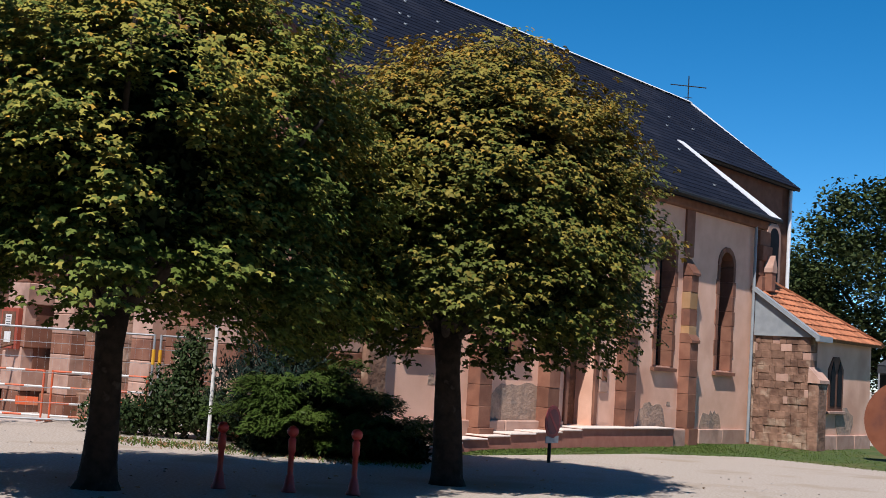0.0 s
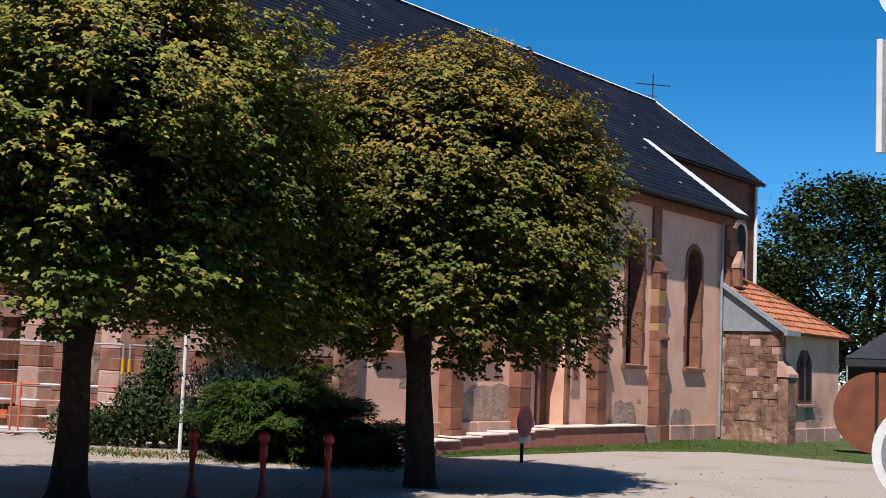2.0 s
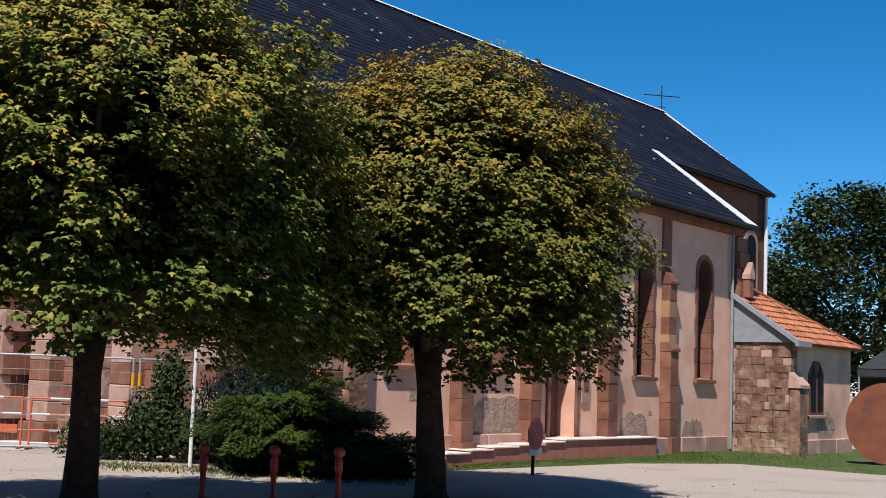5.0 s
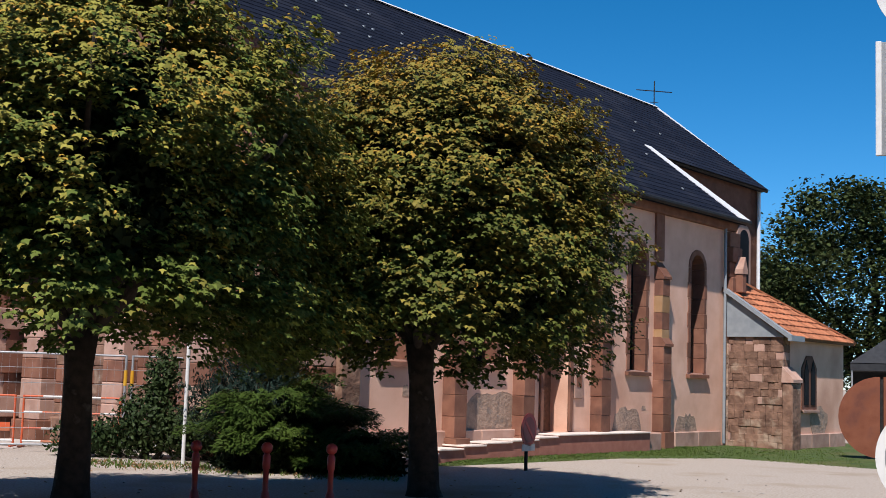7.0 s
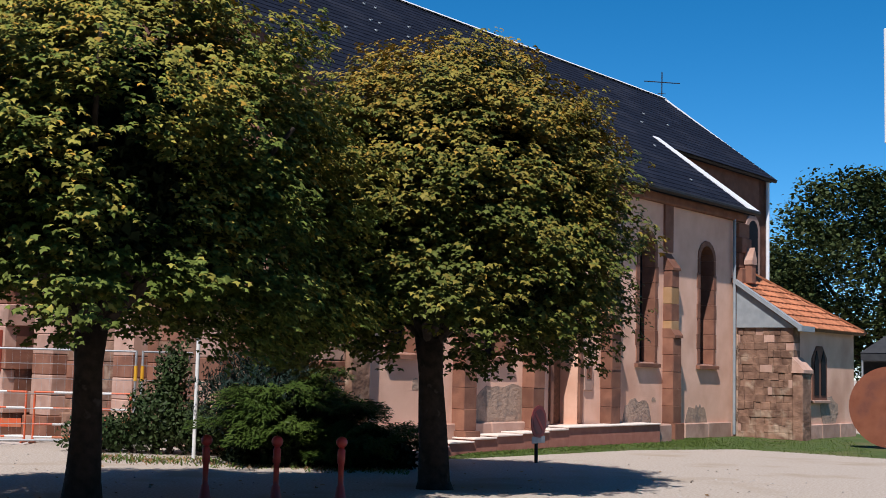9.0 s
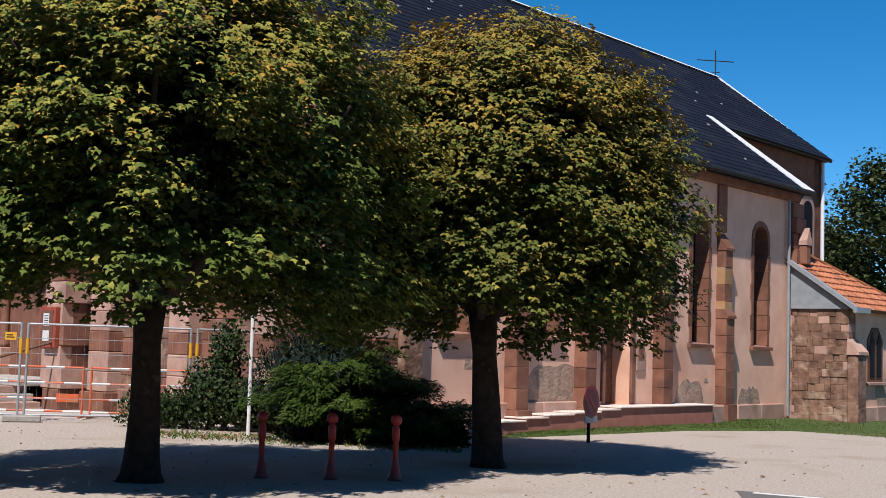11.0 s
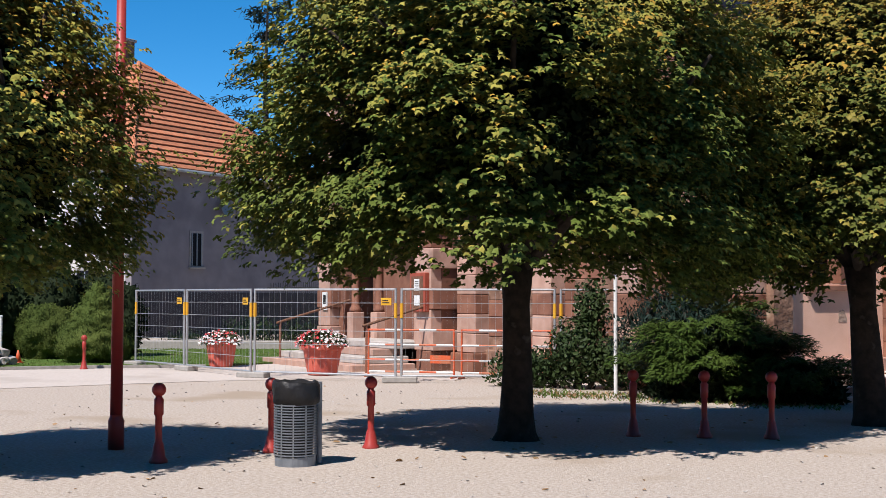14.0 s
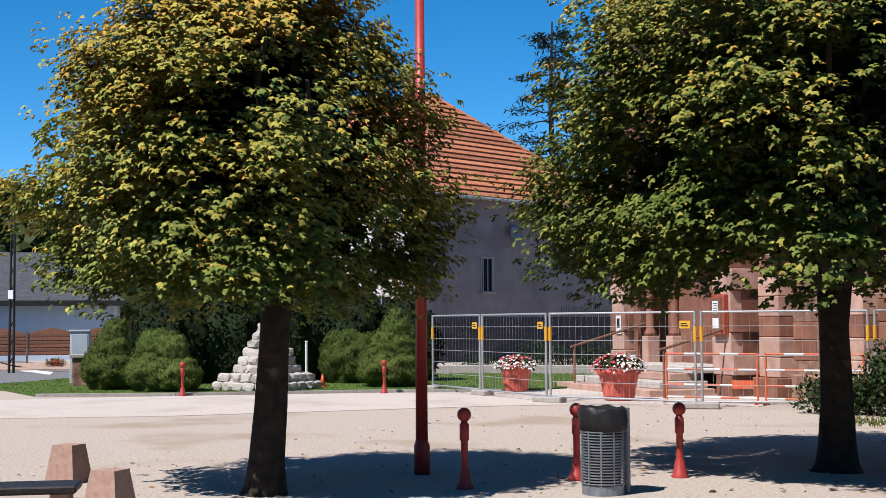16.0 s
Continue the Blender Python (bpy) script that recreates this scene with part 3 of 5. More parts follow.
for i in range(0, len(edges), 2):
    if edges[i] < -8 < edges[i + 1]:
        # the long bay holds the side door's deep opening
        part("wall_pier", box(edges[i], -8.22, 0, 0.6, 0, EAVE + 0.1), M_PLASTER, church)
        part("wall_pier", box(-7.24, edges[i + 1], 0, 0.6, 0, EAVE + 0.1), M_PLASTER, church)
        part("wall_head", box(-8.22, -7.24, 0, 0.6, 2.6, EAVE + 0.1), M_PLASTER, church)
        part("wall_panel", box(-8.22, -7.24, 0, 0.6, 0, 0.48), M_PLASTER, church)
        continue
    part("wall_pier", box(edges[i], edges[i + 1], 0, 0.6, 0, EAVE + 0.1), M_PLASTER, church, "pink plastered wall with stains")
for c in WIN:
    part("wall_panel", box(c - OW / 2, c + OW / 2, 0, 0.6, 0, SILL), M_PLASTER, church)
    ar = arch_pts(c, OW, SPRING, SPRING)[1:-1]
    part("wall_head", prism([(c - OW / 2, EAVE + 0.1)] + ar + [(c + OW / 2, EAVE + 0.1)], 'y', 0, 0.6), M_PLASTER, church)
# bared masonry where plaster has fallen
rngp = np.random.default_rng(5)
for (c, z, w, h) in [(-1.9, 0.36, 1.15, 0.46), (-4.75, 0.4, 1.3, 0.6), (-10.0, 0.5, 2.0, 0.78), (-12.6, 1.2, 0.2, 0.2), (-12.2, 1.45, 0.34, 0.08), (-11.95, 1.05, 0.16, 0.1), (-4.0, 0.95, 0.18, 0.09)]:
    # flat foot, ragged upper edge
    pts = [(c - w / 2, z), (c + w / 2, z)]
    for k in range(13):
        u = 1 - k / 6
        pts.append((c + u * w / 2 * 0.98 + rngp.normal() * 0.015, z + h * (0.35 + 0.65 * (1 - abs(u) ** 6)) * (1 + rngp.normal() * 0.07)))
    part("bared_patch", prism(pts, 'y', -0.006, 0.05), M_RUBBLE, church, "grey bared rubble where plaster fell")
# far wall, east wall, gable over the facade
part("north_wall", box(-14, 0.62, 2 * HW - 0.6, 2 * HW, 0, EAVE + 0.1), M_PLASTER, church)
part("east_wall", prism([(0.6, 0), (2 * HW - 0.6, 0), (2 * HW - 0.6, EAVE + 0.3), (HW, RIDGE - 0.35), (0.6, EAVE + 0.3)], 'x', 0.02, 0.6), M_PLASTER, church)
part("facade_wall", prism([(0, 0), (2 * HW, 0), (2 * HW, EAVE + 0.1), (HW, RIDGE - 0.35), (0, EAVE + 0.1)], 'x', -14.5, -14.0), M_STONE, church, "red sandstone front wall")
# plinth in long blocks
for a, b in [(-14.0, -12.3), (-12.3, -10.4), (-10.4, -8.4), (-7.1, -5.9), (-5.9, -4.4), (-2.6, -1.4), (-1.4, -0.15)]:
    part("plinth_block", box(a + 0.006, b - 0.006, -0.09, 0.02, 0, 0.42 + (0.16 if b < -8 else 0), 0.02), M_STONE_P, church)


def buttress(c, z_top):
    b = new("buttress")
    b.parent = church
    stages = [(0.0, 0.45, 0.36, 0.46), (0.45, 2.45, 0.29, 0.38), (2.45, z_top, 0.23, 0.35)]
    rng = np.random.default_rng(int(abs(c) * 10))
    for z0, z1, p, w in stages:
        n = max(1, round((z1 - z0) / 0.42))
        for i in range(n):
            za, zb = z0 + (z1 - z0) * i / n, z0 + (z1 - z0) * (i + 1) / n
            j = rng.uniform(-0.008, 0.008)
            part("stone_block", box(c - w / 2 - j, c + w / 2 + j, -p + j, 0.02, za + 0.003, zb - 0.002, 0.006), M_STONE_Y if rng.uniform() < 0.5 and c > -7 else M_STONE, b)
    # sloped weatherings
    for zt, p0, p1, w in [(2.45, 0.33, 0.21, 0.41), (z_top, 0.27, 0.0, 0.38)]:
        part("weathering", prism([(0.02, zt), (-p0, zt), (-p0, zt + 0.06), (-p1, zt + (0.22 if p1 else 0.42)), (0.02, zt + (0.22 if p1 else 0.42))], 'x', c - w / 2, c + w / 2), M_STONE, b)


for c in BUT:
    buttress(c, 4.05)
# sandstone pilaster strips under the eaves above each buttress
for c in BUT:
    part("pilaster", box(c - 0.2, c + 0.2, -0.06, 0.02, 4.5, EAVE - 0.25, 0.01), M_STONE, church)
part("cornice", box(-14.0, 0.62, -0.14, 0.02, EAVE - 0.26, EAVE - 0.03, 0.03), M_STONE, church, "moulded red sandstone cornice")


def arched_window(c, sill=SILL, spring=SPRING, w=OW):
    wn = new("window")
    wn.parent = church
    r = w / 2
    for sgn in (-1, 1):
        n = 7
        for i in range(n):
            za, zb = sill + (spring - sill) * i / n, sill + (spring - sill) * (i + 1) / n
            ww = 0.13 if i % 2 else 0.09
            x0, x1 = (c - r - ww, c - r + 0.03) if sgn < 0 else (c + r - 0.03, c + r + ww)
            part("jamb_stone", box(x0, x1, -0.025, 0.338, za + 0.003, zb - 0.003, 0.006), M_STONE, wn)
    n = 7
    for i in range(n):
        a0, a1 = math.pi * i / n + 0.01, math.pi * (i + 1) / n - 0.01
        q = [(c + (r - 0.03) * math.cos(a0), spring + (r - 0.03) * math.sin(a0)), (c + (r + 0.10) * math.cos(a0), spring + (r + 0.10) * math.sin(a0)), (c + (r + 0.10) * math.cos(a1), spring + (r + 0.10) * math.sin(a1)), (c + (r - 0.03) * math.cos(a1), spring + (r - 0.03) * math.sin(a1))]
        part("arch_stone", prism(q, 'y', -0.025, 0.338), M_STONE, wn)
    part("sill", prism([(-0.10, sill - 0.12), (-0.10, sill - 0.04), (0.45, sill + 0.05), (0.45, sill - 0.12)], 'x', c - r - 0.15, c + r + 0.15), M_STONE, wn, "sloping sandstone sill")
    part("pane", prism(arch_pts(c, w - 0.02, sill, spring), 'y', 0.34, 0.36), M_GLASS, wn, "dark leaded church glass")
    for z in np.arange(sill + 0.35, spring + r * 0.8, 0.36):
        part("glazing_bar", box(c - r, c + r, 0.325, 0.338, z - 0.012, z + 0.012), M_LEAD, wn)
    for dx in (-0.11, 0.11):
        part("glazing_bar", box(c + dx - 0.008, c + dx + 0.008, 0.315, 0.324, sill, spring + r * 0.9), M_LEAD, wn)


for c in WIN:
    arched_window(c)
# side door beside the ramp head, and a small wall box
door = new("side_door")
door.parent = church
part("door_leaf", box(-8.22, -7.24, 0.45, 0.52, 0.48, 2.6), M_WOOD, door, "dark brown wooden door")
for z in (0.85, 1.4, 1.95):
    part("door_rail", box(-8.2, -7.3, 0.42, 0.45, z - 0.05, z + 0.05), M_WOOD, door)
for x in (-8.35, -7.24):
    part("jamb_stone", box(x - 0.0, x + 0.13, -0.05, 0.02, 0.5, 2.58, 0.01), M_STONE, door)
part("lintel", box(-8.4, -7.1, -0.06, 0.02, 2.6, 2.85, 0.015), M_STONE, door)
wb = new("wall_niche")
wb.parent = church
part("niche_frame", box(-7.05, -6.72, -0.05, 0.02, 1.2, 1.75, 0.01), M_STONE_P, wb)
part("niche_grille", box(-6.98, -6.79, -0.06, -0.05, 1.45, 1.7), M_WOODRED, wb)

# stepped ramp up to the side door
ramp = new("stepped_ramp")
ramp.parent = church
STEPS = [(-14.0, 0.17), (-13.1, 0.23), (-12.35, 0.29), (-11.62, 0.34), (-10.93, 0.38), (-10.1, 0.41), (-9.2, 0.45), (-8.5, 0.49)]
for i, (x0, h) in enumerate(STEPS):
    x1 = STEPS[i + 1][0] if i < len(STEPS) - 1 else -4.75
    part("step_face", box(x0, x1 - 0.003, -0.6, -0.1, 0, h - 0.032, 0.0), M_RAMP, ramp, "red painted step face")
    part("tread", box(x0 - 0.02, x1 - 0.025, -0.64, -0.1, h - 0.031, h, 0.006), M_TREAD, ramp, "pale stone tread")
part("end_block", box(-4.7, -4.1, -0.55, -0.1, 0, 0.46, 0.03), M_STONE_P, ramp)

# roof: slate slopes with courses, ridge, choir
VERGE_X = 0.72
sl = (RIDGE - EAVE) / (HW + 0.38)
CE = 7.94  # choir eave height
cy_ = (CE - EAVE) / sl - 0.25
CHX = 8.0
roof = new("roof")
roof.parent = church
part("nave_slope", slab([(-14.7, -0.38, EAVE), (VERGE_X, -0.38, EAVE), (VERGE_X, HW, RIDGE), (-14.7, HW, RIDGE)], 0.12), M_SLATE, roof, "dark blue grey slate slope")
part("north_slope", slab([(-14.7, 2 * HW + 0.38, EAVE), (-14.7, HW, RIDGE), (VERGE_X, HW, RIDGE), (VERGE_X, 2 * HW + 0.38, EAVE)], 0.12), M_SLATE, roof)
part("choir_slope", slab([(VERGE_X + 0.003, cy_, CE), (CHX, cy_, CE), (CHX, HW, RIDGE), (VERGE_X + 0.003, HW, RIDGE)], 0.12), M_SLATE, roof)
part("choir_north_slope", slab([(VERGE_X + 0.003, 2 * HW - cy_, CE), (VERGE_X + 0.003, HW, RIDGE), (CHX, HW, RIDGE), (CHX, 2 * HW - cy_, CE)], 0.12), M_SLATE, roof)
# slate courses, each a thin overlapping strip
nc = 34
for i in range(nc):
    f0, f1 = i / nc, (i + 1) / nc
    y0, y1 = -0.38 + (HW + 0.38) * f0, -0.38 + (HW + 0.38) * f1
    z0, z1 = EAVE + (RIDGE - EAVE) * f0, EAVE + (RIDGE - EAVE) * f1
    xr = VERGE_X - 0.14 if y1 < cy_ else CHX - 0.05
    part("slate_course", slab([(-14.7, y0, z0 + 0.012), (xr, y0, z0 + 0.012), (xr, y1 + 0.01, z1 + 0.007), (-14.7, y1 + 0.01, z1 + 0.007)], 0.006), M_SLATE, roof)
part("ridge_cap", prism([(HW - 0.14, RIDGE - 0.03), (HW, RIDGE + 0.06), (HW + 0.14, RIDGE - 0.03)], 'x', -14.7, CHX + 0.02), M_ZINC, roof, "bright zinc ridge capping")
FY = cy_ + 0.2  # upper end of the flashing on the slope
part("verge_flashing", slab([(VERGE_X - 0.34, -0.40, EAVE + 0.03), (VERGE_X + 0.2, -0.40, EAVE + 0.03), (VERGE_X + 0.14, FY, EAVE + 0.03 + (FY + 0.38) * sl), (VERGE_X - 0.2, FY, EAVE + 0.03 + (FY + 0.38) * sl)], 0.05), M_ZINC, roof, "pale zinc flashing along the slope")
part("flashing_foot", slab([(VERGE_X - 0.3, -0.28, EAVE + 0.05), (VERGE_X + 0.2, -0.28, EAVE + 0.05), (VERGE_X + 0.17, 0.35, EAVE + 0.05 + 0.63 * sl), (VERGE_X - 0.18, 0.75, EAVE + 0.05 + 1.03 * sl)], 0.03), M_ZINC, roof)
part("gable_flashing", slab([(CHX - 0.1, cy_ - 0.02, CE + 0.05), (CHX + 0.05, cy_ - 0.02, CE + 0.05), (CHX + 0.05, HW, RIDGE + 0.05), (CHX - 0.1, HW, RIDGE + 0.05)], 0.06), M_ZINC, roof)
bm = bmesh.new()
cyl((-14.7, -0.43, EAVE - 0.03), (VERGE_X, -0.43, EAVE - 0.03), 0.07, seg=10, bm=bm)
part("gutter", bm, M_IRON, roof, "dark gutter")
part("gutter", cyl((VERGE_X, cy_ - 0.05, CE - 0.04), (CHX + 0.05, cy_ - 0.05, CE - 0.04), 0.06, seg=10), M_IRON, roof)
# snow hooks scattered in rows
hook = None
for (x, f) in [(-6.4, .52), (-5.6, .52), (-5.0, .52), (-4.2, .52), (-6.9, .62), (-6.1, .70), (-8.6, .62), (-8.9, .52), (-7.8, .72), (-9.2, .80), (-8.8, .80), (-8.4, .80), (-9.6, .66), (-9.3, .66), (-10.0, .58), (1.2, .55), (2.6, .66), (3.6, .62), (-0.6, .34), (-1.4, .12), (-10.6, .74), (-11.4, .52)]:
    y, z = -0.38 + (HW + 0.38) * f, EAVE + (RIDGE - EAVE) * f
    m = Matrix.Translation((x, y, z + 0.04)) @ pose(0, 0, 0, math.degrees(math.atan(sl)))
    if hook is None:
        bm = box(-0.022, 0.022, -0.035, 0.035, -0.012, 0.012, 0.004)
        box(-0.018, 0.018, -0.042, -0.032, -0.012, 0.035, bm=bm)
        hook = part("snow_hook", bm, M_ZINC_D, roof)
        hook.matrix_local = m
    else:
        again("snow_hook", hook, roof, m)
# choir walls
part("choir_wall", box(0.62, CHX - 0.12, cy_ + 0.2, cy_ + 0.7, 0, CE + 0.12), M_STONE, church, "dark red sandstone choir wall")
part("choir_gable", prism([(cy_ + 0.2, 0), (2 * HW - cy_ - 0.2, 0), (2 * HW - cy_ - 0.2, CE + 0.12), (HW, RIDGE - 0.3), (cy_ + 0.2, CE + 0.12)], 'x', CHX - 0.62, CHX - 0.117), M_STONE, church)
wx, wy = 6.85, cy_ + 0.2
cw = new("choir_window")
cw.parent = church
part("window_surround", prism(arch_pts(wx, 1.0, 4.6, 6.2), 'y', wy - 0.04, wy + 0.02), M_STONE_P, cw, "pale sandstone surround")
part("pane", prism(arch_pts(wx, 0.62, 4.75, 6.2), 'y', wy - 0.06, wy - 0.04), M_GLASS, cw)
part("downpipe", cyl((CHX - 0.16, cy_ + 0.12, 3.2), (CHX - 0.16, cy_ + 0.12, CE), 0.06, seg=10), M_ZINC, church, "pale zinc downpipe")
part("downpipe", cyl((-0.02, -0.1, 0.1), (-0.02, -0.1, EAVE - 0.1), 0.04, seg=10), M_ZINC_D, church, "grey zinc downpipe")
# corner pier by the sacristy
cp = new("corner_pier")
cp.parent = church
for i in range(14):
    z0, z1 = i * 0.4, (i + 1) * 0.4
    w = 0.14 if i % 2 else 0.2
    part("stone_block", box(0.22 - (0.05 if i % 2 else 0), 0.78, -w - (0.1 if i < 1 else 0), 0.01, z0 + 0.003, min(z1, EAVE - 0.3) - 0.003, 0.015), M_STONE, cp)
part("pinnacle", prism([(0.4, 4.5), (0.68, 4.5), (0.68, 4.62), (0.54, 4.95), (0.4, 4.62)], 'y', -0.4, -0.16), M_STONE_P, cp)
part("pinnacle_base", box(0.42, 0.66, -0.38, -0.16, 4.0, 4.5, 0.02), M_STONE, cp)
# iron cross on the ridge end
cr = thing("roof_cross", CH @ Matrix.Translation((CHX - 0.1, HW, RIDGE + 0.03)), "thin black wrought iron cross on the ridge", "cross")
part("upright", cyl((0, 0, -0.02), (0, 0, 0.88), 0.02, seg=8), M_IRON, cr)
part("arm", cyl((-0.5, 0.42, 0.52), (0.5, -0.42, 0.52), 0.018, seg=8), M_IRON, cr)
part("foot_scroll", cyl((-0.12, 0.1, 0.12), (0.12, -0.1, 0.12), 0.012, seg=8), M_IRON, cr)

# sacristy
sac = thing("sacristy", CH, "low rubble and plaster sacristy with red tile roof", "church annex")
AX0, AX1, AY, AE = 0.12, 4.15, -1.64, 2.84
part("front_wall", box(AX0 + 0.42, AX1, AY, AY + 0.5, 0, AE), M_PLASTER, sac, "pink plastered front wall")
part("east_wall", box(AX1 - 0.5, AX1, AY + 0.5, 2.4, 0, AE), M_PLASTER, sac)
rng = np.random.default_rng(11)
west = new("west_wall")
west.parent = sac
for i in range(15):
    z0, z1 = i * AE / 15, (i + 1) * AE / 15
    y = AY
    while y < -0.16:
        l = min(rng.uniform(0.12, 0.36), -0.14 - y)
        if l < 0.09:
            l = -0.14 - y
        part("stone_block", box(AX0 + rng.uniform(-0.015, 0.015), AX0 + 0.41, y + 0.002, y + l - 0.002, z0 + rng.uniform(-0.01, 0.004), z1 - rng.uniform(-0.008, 0.004), 0.01), M_STONE_P if rng.uniform() < 0.12 else M_STONE_D, west)
        y += l
part("wall_core", box(AX0 + 0.05, AX0 + 0.42, AY + 0.03, -0.02, 0, AE - 0.02), M_RUBBLE, west)
part("corner_buttress", box(AX0 - 0.05, AX0 + 0.5, AY - 0.26, AY + 0.02, 0, 1.7, 0.03), M_STONE_D, sac)
part("buttress_cap", prism([(AY - 0.3, 1.7), (AY - 0.3, 1.78), (AY, 2.1), (AY + 0.02, 1.7)], 'x', AX0 - 0.08, AX0 + 0.53), M_STONE_P, sac)
for a, b in [(0.65, 1.8), (1.8, 3.0), (3.0, 4.15)]:
    part("plinth_block", box(a, b - 0.008, AY - 0.07, AY + 0.02, 0, 0.4, 0.02), M_STONE_P, sac)
part("bared_patch", prism([(2.4 + 0.6 * math.cos(a) * f, 0.72 + 0.38 * math.sin(a) * f) for a, f in [(k * 0.45, 1 + 0.12 * math.sin(k * 2.3)) for k in range(14)]], 'y', AY - 0.012, AY + 0.05), M_RUBBLE, sac, "grey bared rubble patch")
tw = new("twin_window")
tw.parent = sac
part("window_surround", prism([(1.24, 1.02), (2.2, 1.02), (2.2, 2.1), (1.9, 2.42), (1.54, 2.42), (1.24, 2.1)], 'y', AY - 0.03, AY + 0.02), M_STONE, tw)
for c in (1.5, 1.94):
    part("pane", prism([(c - 0.14, 1.14), (c + 0.14, 1.14), (c + 0.14, 2.0), (c, 2.3), (c - 0.14, 2.0)], 'y', AY - 0.045, AY - 0.03), M_GLASS, tw)
part("sill", box(1.18, 2.26, AY - 0.1, AY + 0.02, 0.94, 1.02, 0.01), M_STONE_P, tw)
# gable cheek in zinc and the tiled slope
part("gable_cheek", prism([(AY - 0.12, AE), (-0.12, AE), (-0.12, 4.0), (-0.3, 3.9)], 'x', AX0 - 0.06, AX0 + 0.02), M_ZINC_D, sac, "grey zinc cheek below the roof verge")
E0, E1 = Vector((AX0 - 0.12, AY - 0.22, AE)), Vector((4.45, AY - 0.22, AE))
T0 = Vector((AX0 - 0.12, -0.12, AE + 1.2))
tn = (E1 - E0).cross(T0 - E0).normalized()
ts = (T0 - E0).normalized()
RL = 4.2
T1 = E0 + ts * RL + Vector((0.7, 0, 0))
sroof = new("roof")
sroof.parent = sac
part("roof_deck", slab([E0, E1, T1, E0 + ts * RL], 0.08), M_WOOD, sroof)
part("verge_board", slab([E0 + Vector((-0.06, -0.03, 0.05)), E0 + Vector((0.12, -0.03, 0.05)), T0 + Vector((0.12, 0, 0.05)), T0 + Vector((-0.06, 0, 0.05))], 0.1), M_ZINC_D, sroof, "grey zinc verge board")
part("eave_board", box(AX0 - 0.2, 0.75, AY - 0.3, AY - 0.2, AE - 0.1, AE + 0.04), M_ZINC_D, sroof)
rows_n = 14
tile = None
for r in range(rows_n):
    f = r / rows_n
    xa, xb = 0.14, 4.55 + (T1.x - 4.45) * (f + 0.04)
    n = int((xb - xa) / 0.24)
    for i in range(n):
        x = xa + 0.24 * i + (0.12 if r % 2 else 0)
        if x + 0.24 > xb + 0.05:
            continue
        p = E0 + ts * (RL * f - 0.03)
        m = Matrix.Translation((x, p.y, p.z)) @ pose(0, 0, 0, math.degrees(math.atan2(ts.z, ts.y)) - 6)
        if tile is None:
            bm = prism([(0.0, 0.02), (0.0, 0.045), (0.08, 0.035), (0.16, 0.03), (0.22, 0.055), (0.236, 0.03), (0.236, 0.01)], 'y', 0, 0.36)
            tile = part("tile", bm, M_TILE, sroof)
            tile.matrix_local = m
        else:
            again("tile", tile, sroof, m)
part("hip_tiles", slab([E1 + Vector((0.12, 0, 0.02)), E1 + Vector((-0.12, -0.02, 0.09)), T1 + Vector((-0.1, 0, 0.09)), T1 + Vector((0.14, 0, 0.02))], 0.05), M_TILE, sroof)
part("east_slope", slab([E1, (4.45, 2.4, AE), T1], 0.06), M_TILE, sroof)

# ---- facade and tower: local x = -14.5 is the front, local y runs along it
front = new("facade")
front.parent = church
FX = -14.5
rng = np.random.default_rng(21)
z = 0.0
for i in range(10):
    h = 0.42 if i % 3 else 0.36
    y = 0.0
    while y < 8.6:
        l = min(rng.uniform(0.55, 1.0), 8.6 - y)
        part("stone_block", box(FX - 0.04 - rng.uniform(0, 0.01), FX + 0.02, y + 0.005, y + l - 0.005, z + 0.005, z + h - 0.005, 0.01), M_STONE_D if rng.uniform() < 0.7 else M_STONE, front)
        y += l
    z += h
for c, w, p in [(8.2, 0.72, 0.35), (5.5, 0.62, 0.35), (3.0, 0.62, 0.3), (0.35, 0.8, 0.5)]:
    bt = new("facade_pier")
    bt.parent = church
    for i in range(13):
        part("stone_block", box(FX - 0.05 - p - (0.12 if i < 1 else 0), FX, c - w / 2 - (0.08 if i < 1 else 0), c + w / 2 + (0.08 if i < 1 else 0), i * 0.42 + 0.004, i * 0.42 + 0.416, 0.015), M_STONE_P if i % 3 else M_STONE, bt)
    part("weathering", prism([(FX, 5.46), (FX - 0.05 - p, 5.46), (FX, 6.0)], 'y', c - w / 2, c + w / 2), M_STONE_P, bt)
part("facade_plinth", box(FX - 0.16, FX, 0.0, 8.6, 0, 0.5, 0.03), M_STONE_D, church, "weathered stone plinth")
part("nave_corner_pier", box(-14.5, -14.0, -0.18, 0.02, 0, 3.3, 0.03), M_STONE_D, church)
part("nave_corner_cap", prism([(0.02, 3.3), (-0.21, 3.3), (-0.21, 3.4), (0.02, 3.7)], 'x', -14.55, -13.95), M_STONE_P, church)
tower = thing("church_tower", CH @ Matrix.Translation((-15.2, 11.4, 0)), "tall red sandstone church tower with a columned doorway", "tower")
# local: x < 0 is out of the front
for nm, b in (("tower_pier", (0.0, 5.5, -2.7, -1.75, 0, 18)), ("tower_pier", (0.0, 5.5, 1.75, 2.7, 0, 18)), ("tower_front", (0.0, 5.5, -1.75, 1.75, 3.6, 18)), ("tower_core", (1.7, 5.5, -1.75, 1.75, 0, 3.6))):
    part(nm, box(*b), M_STONE, tower)
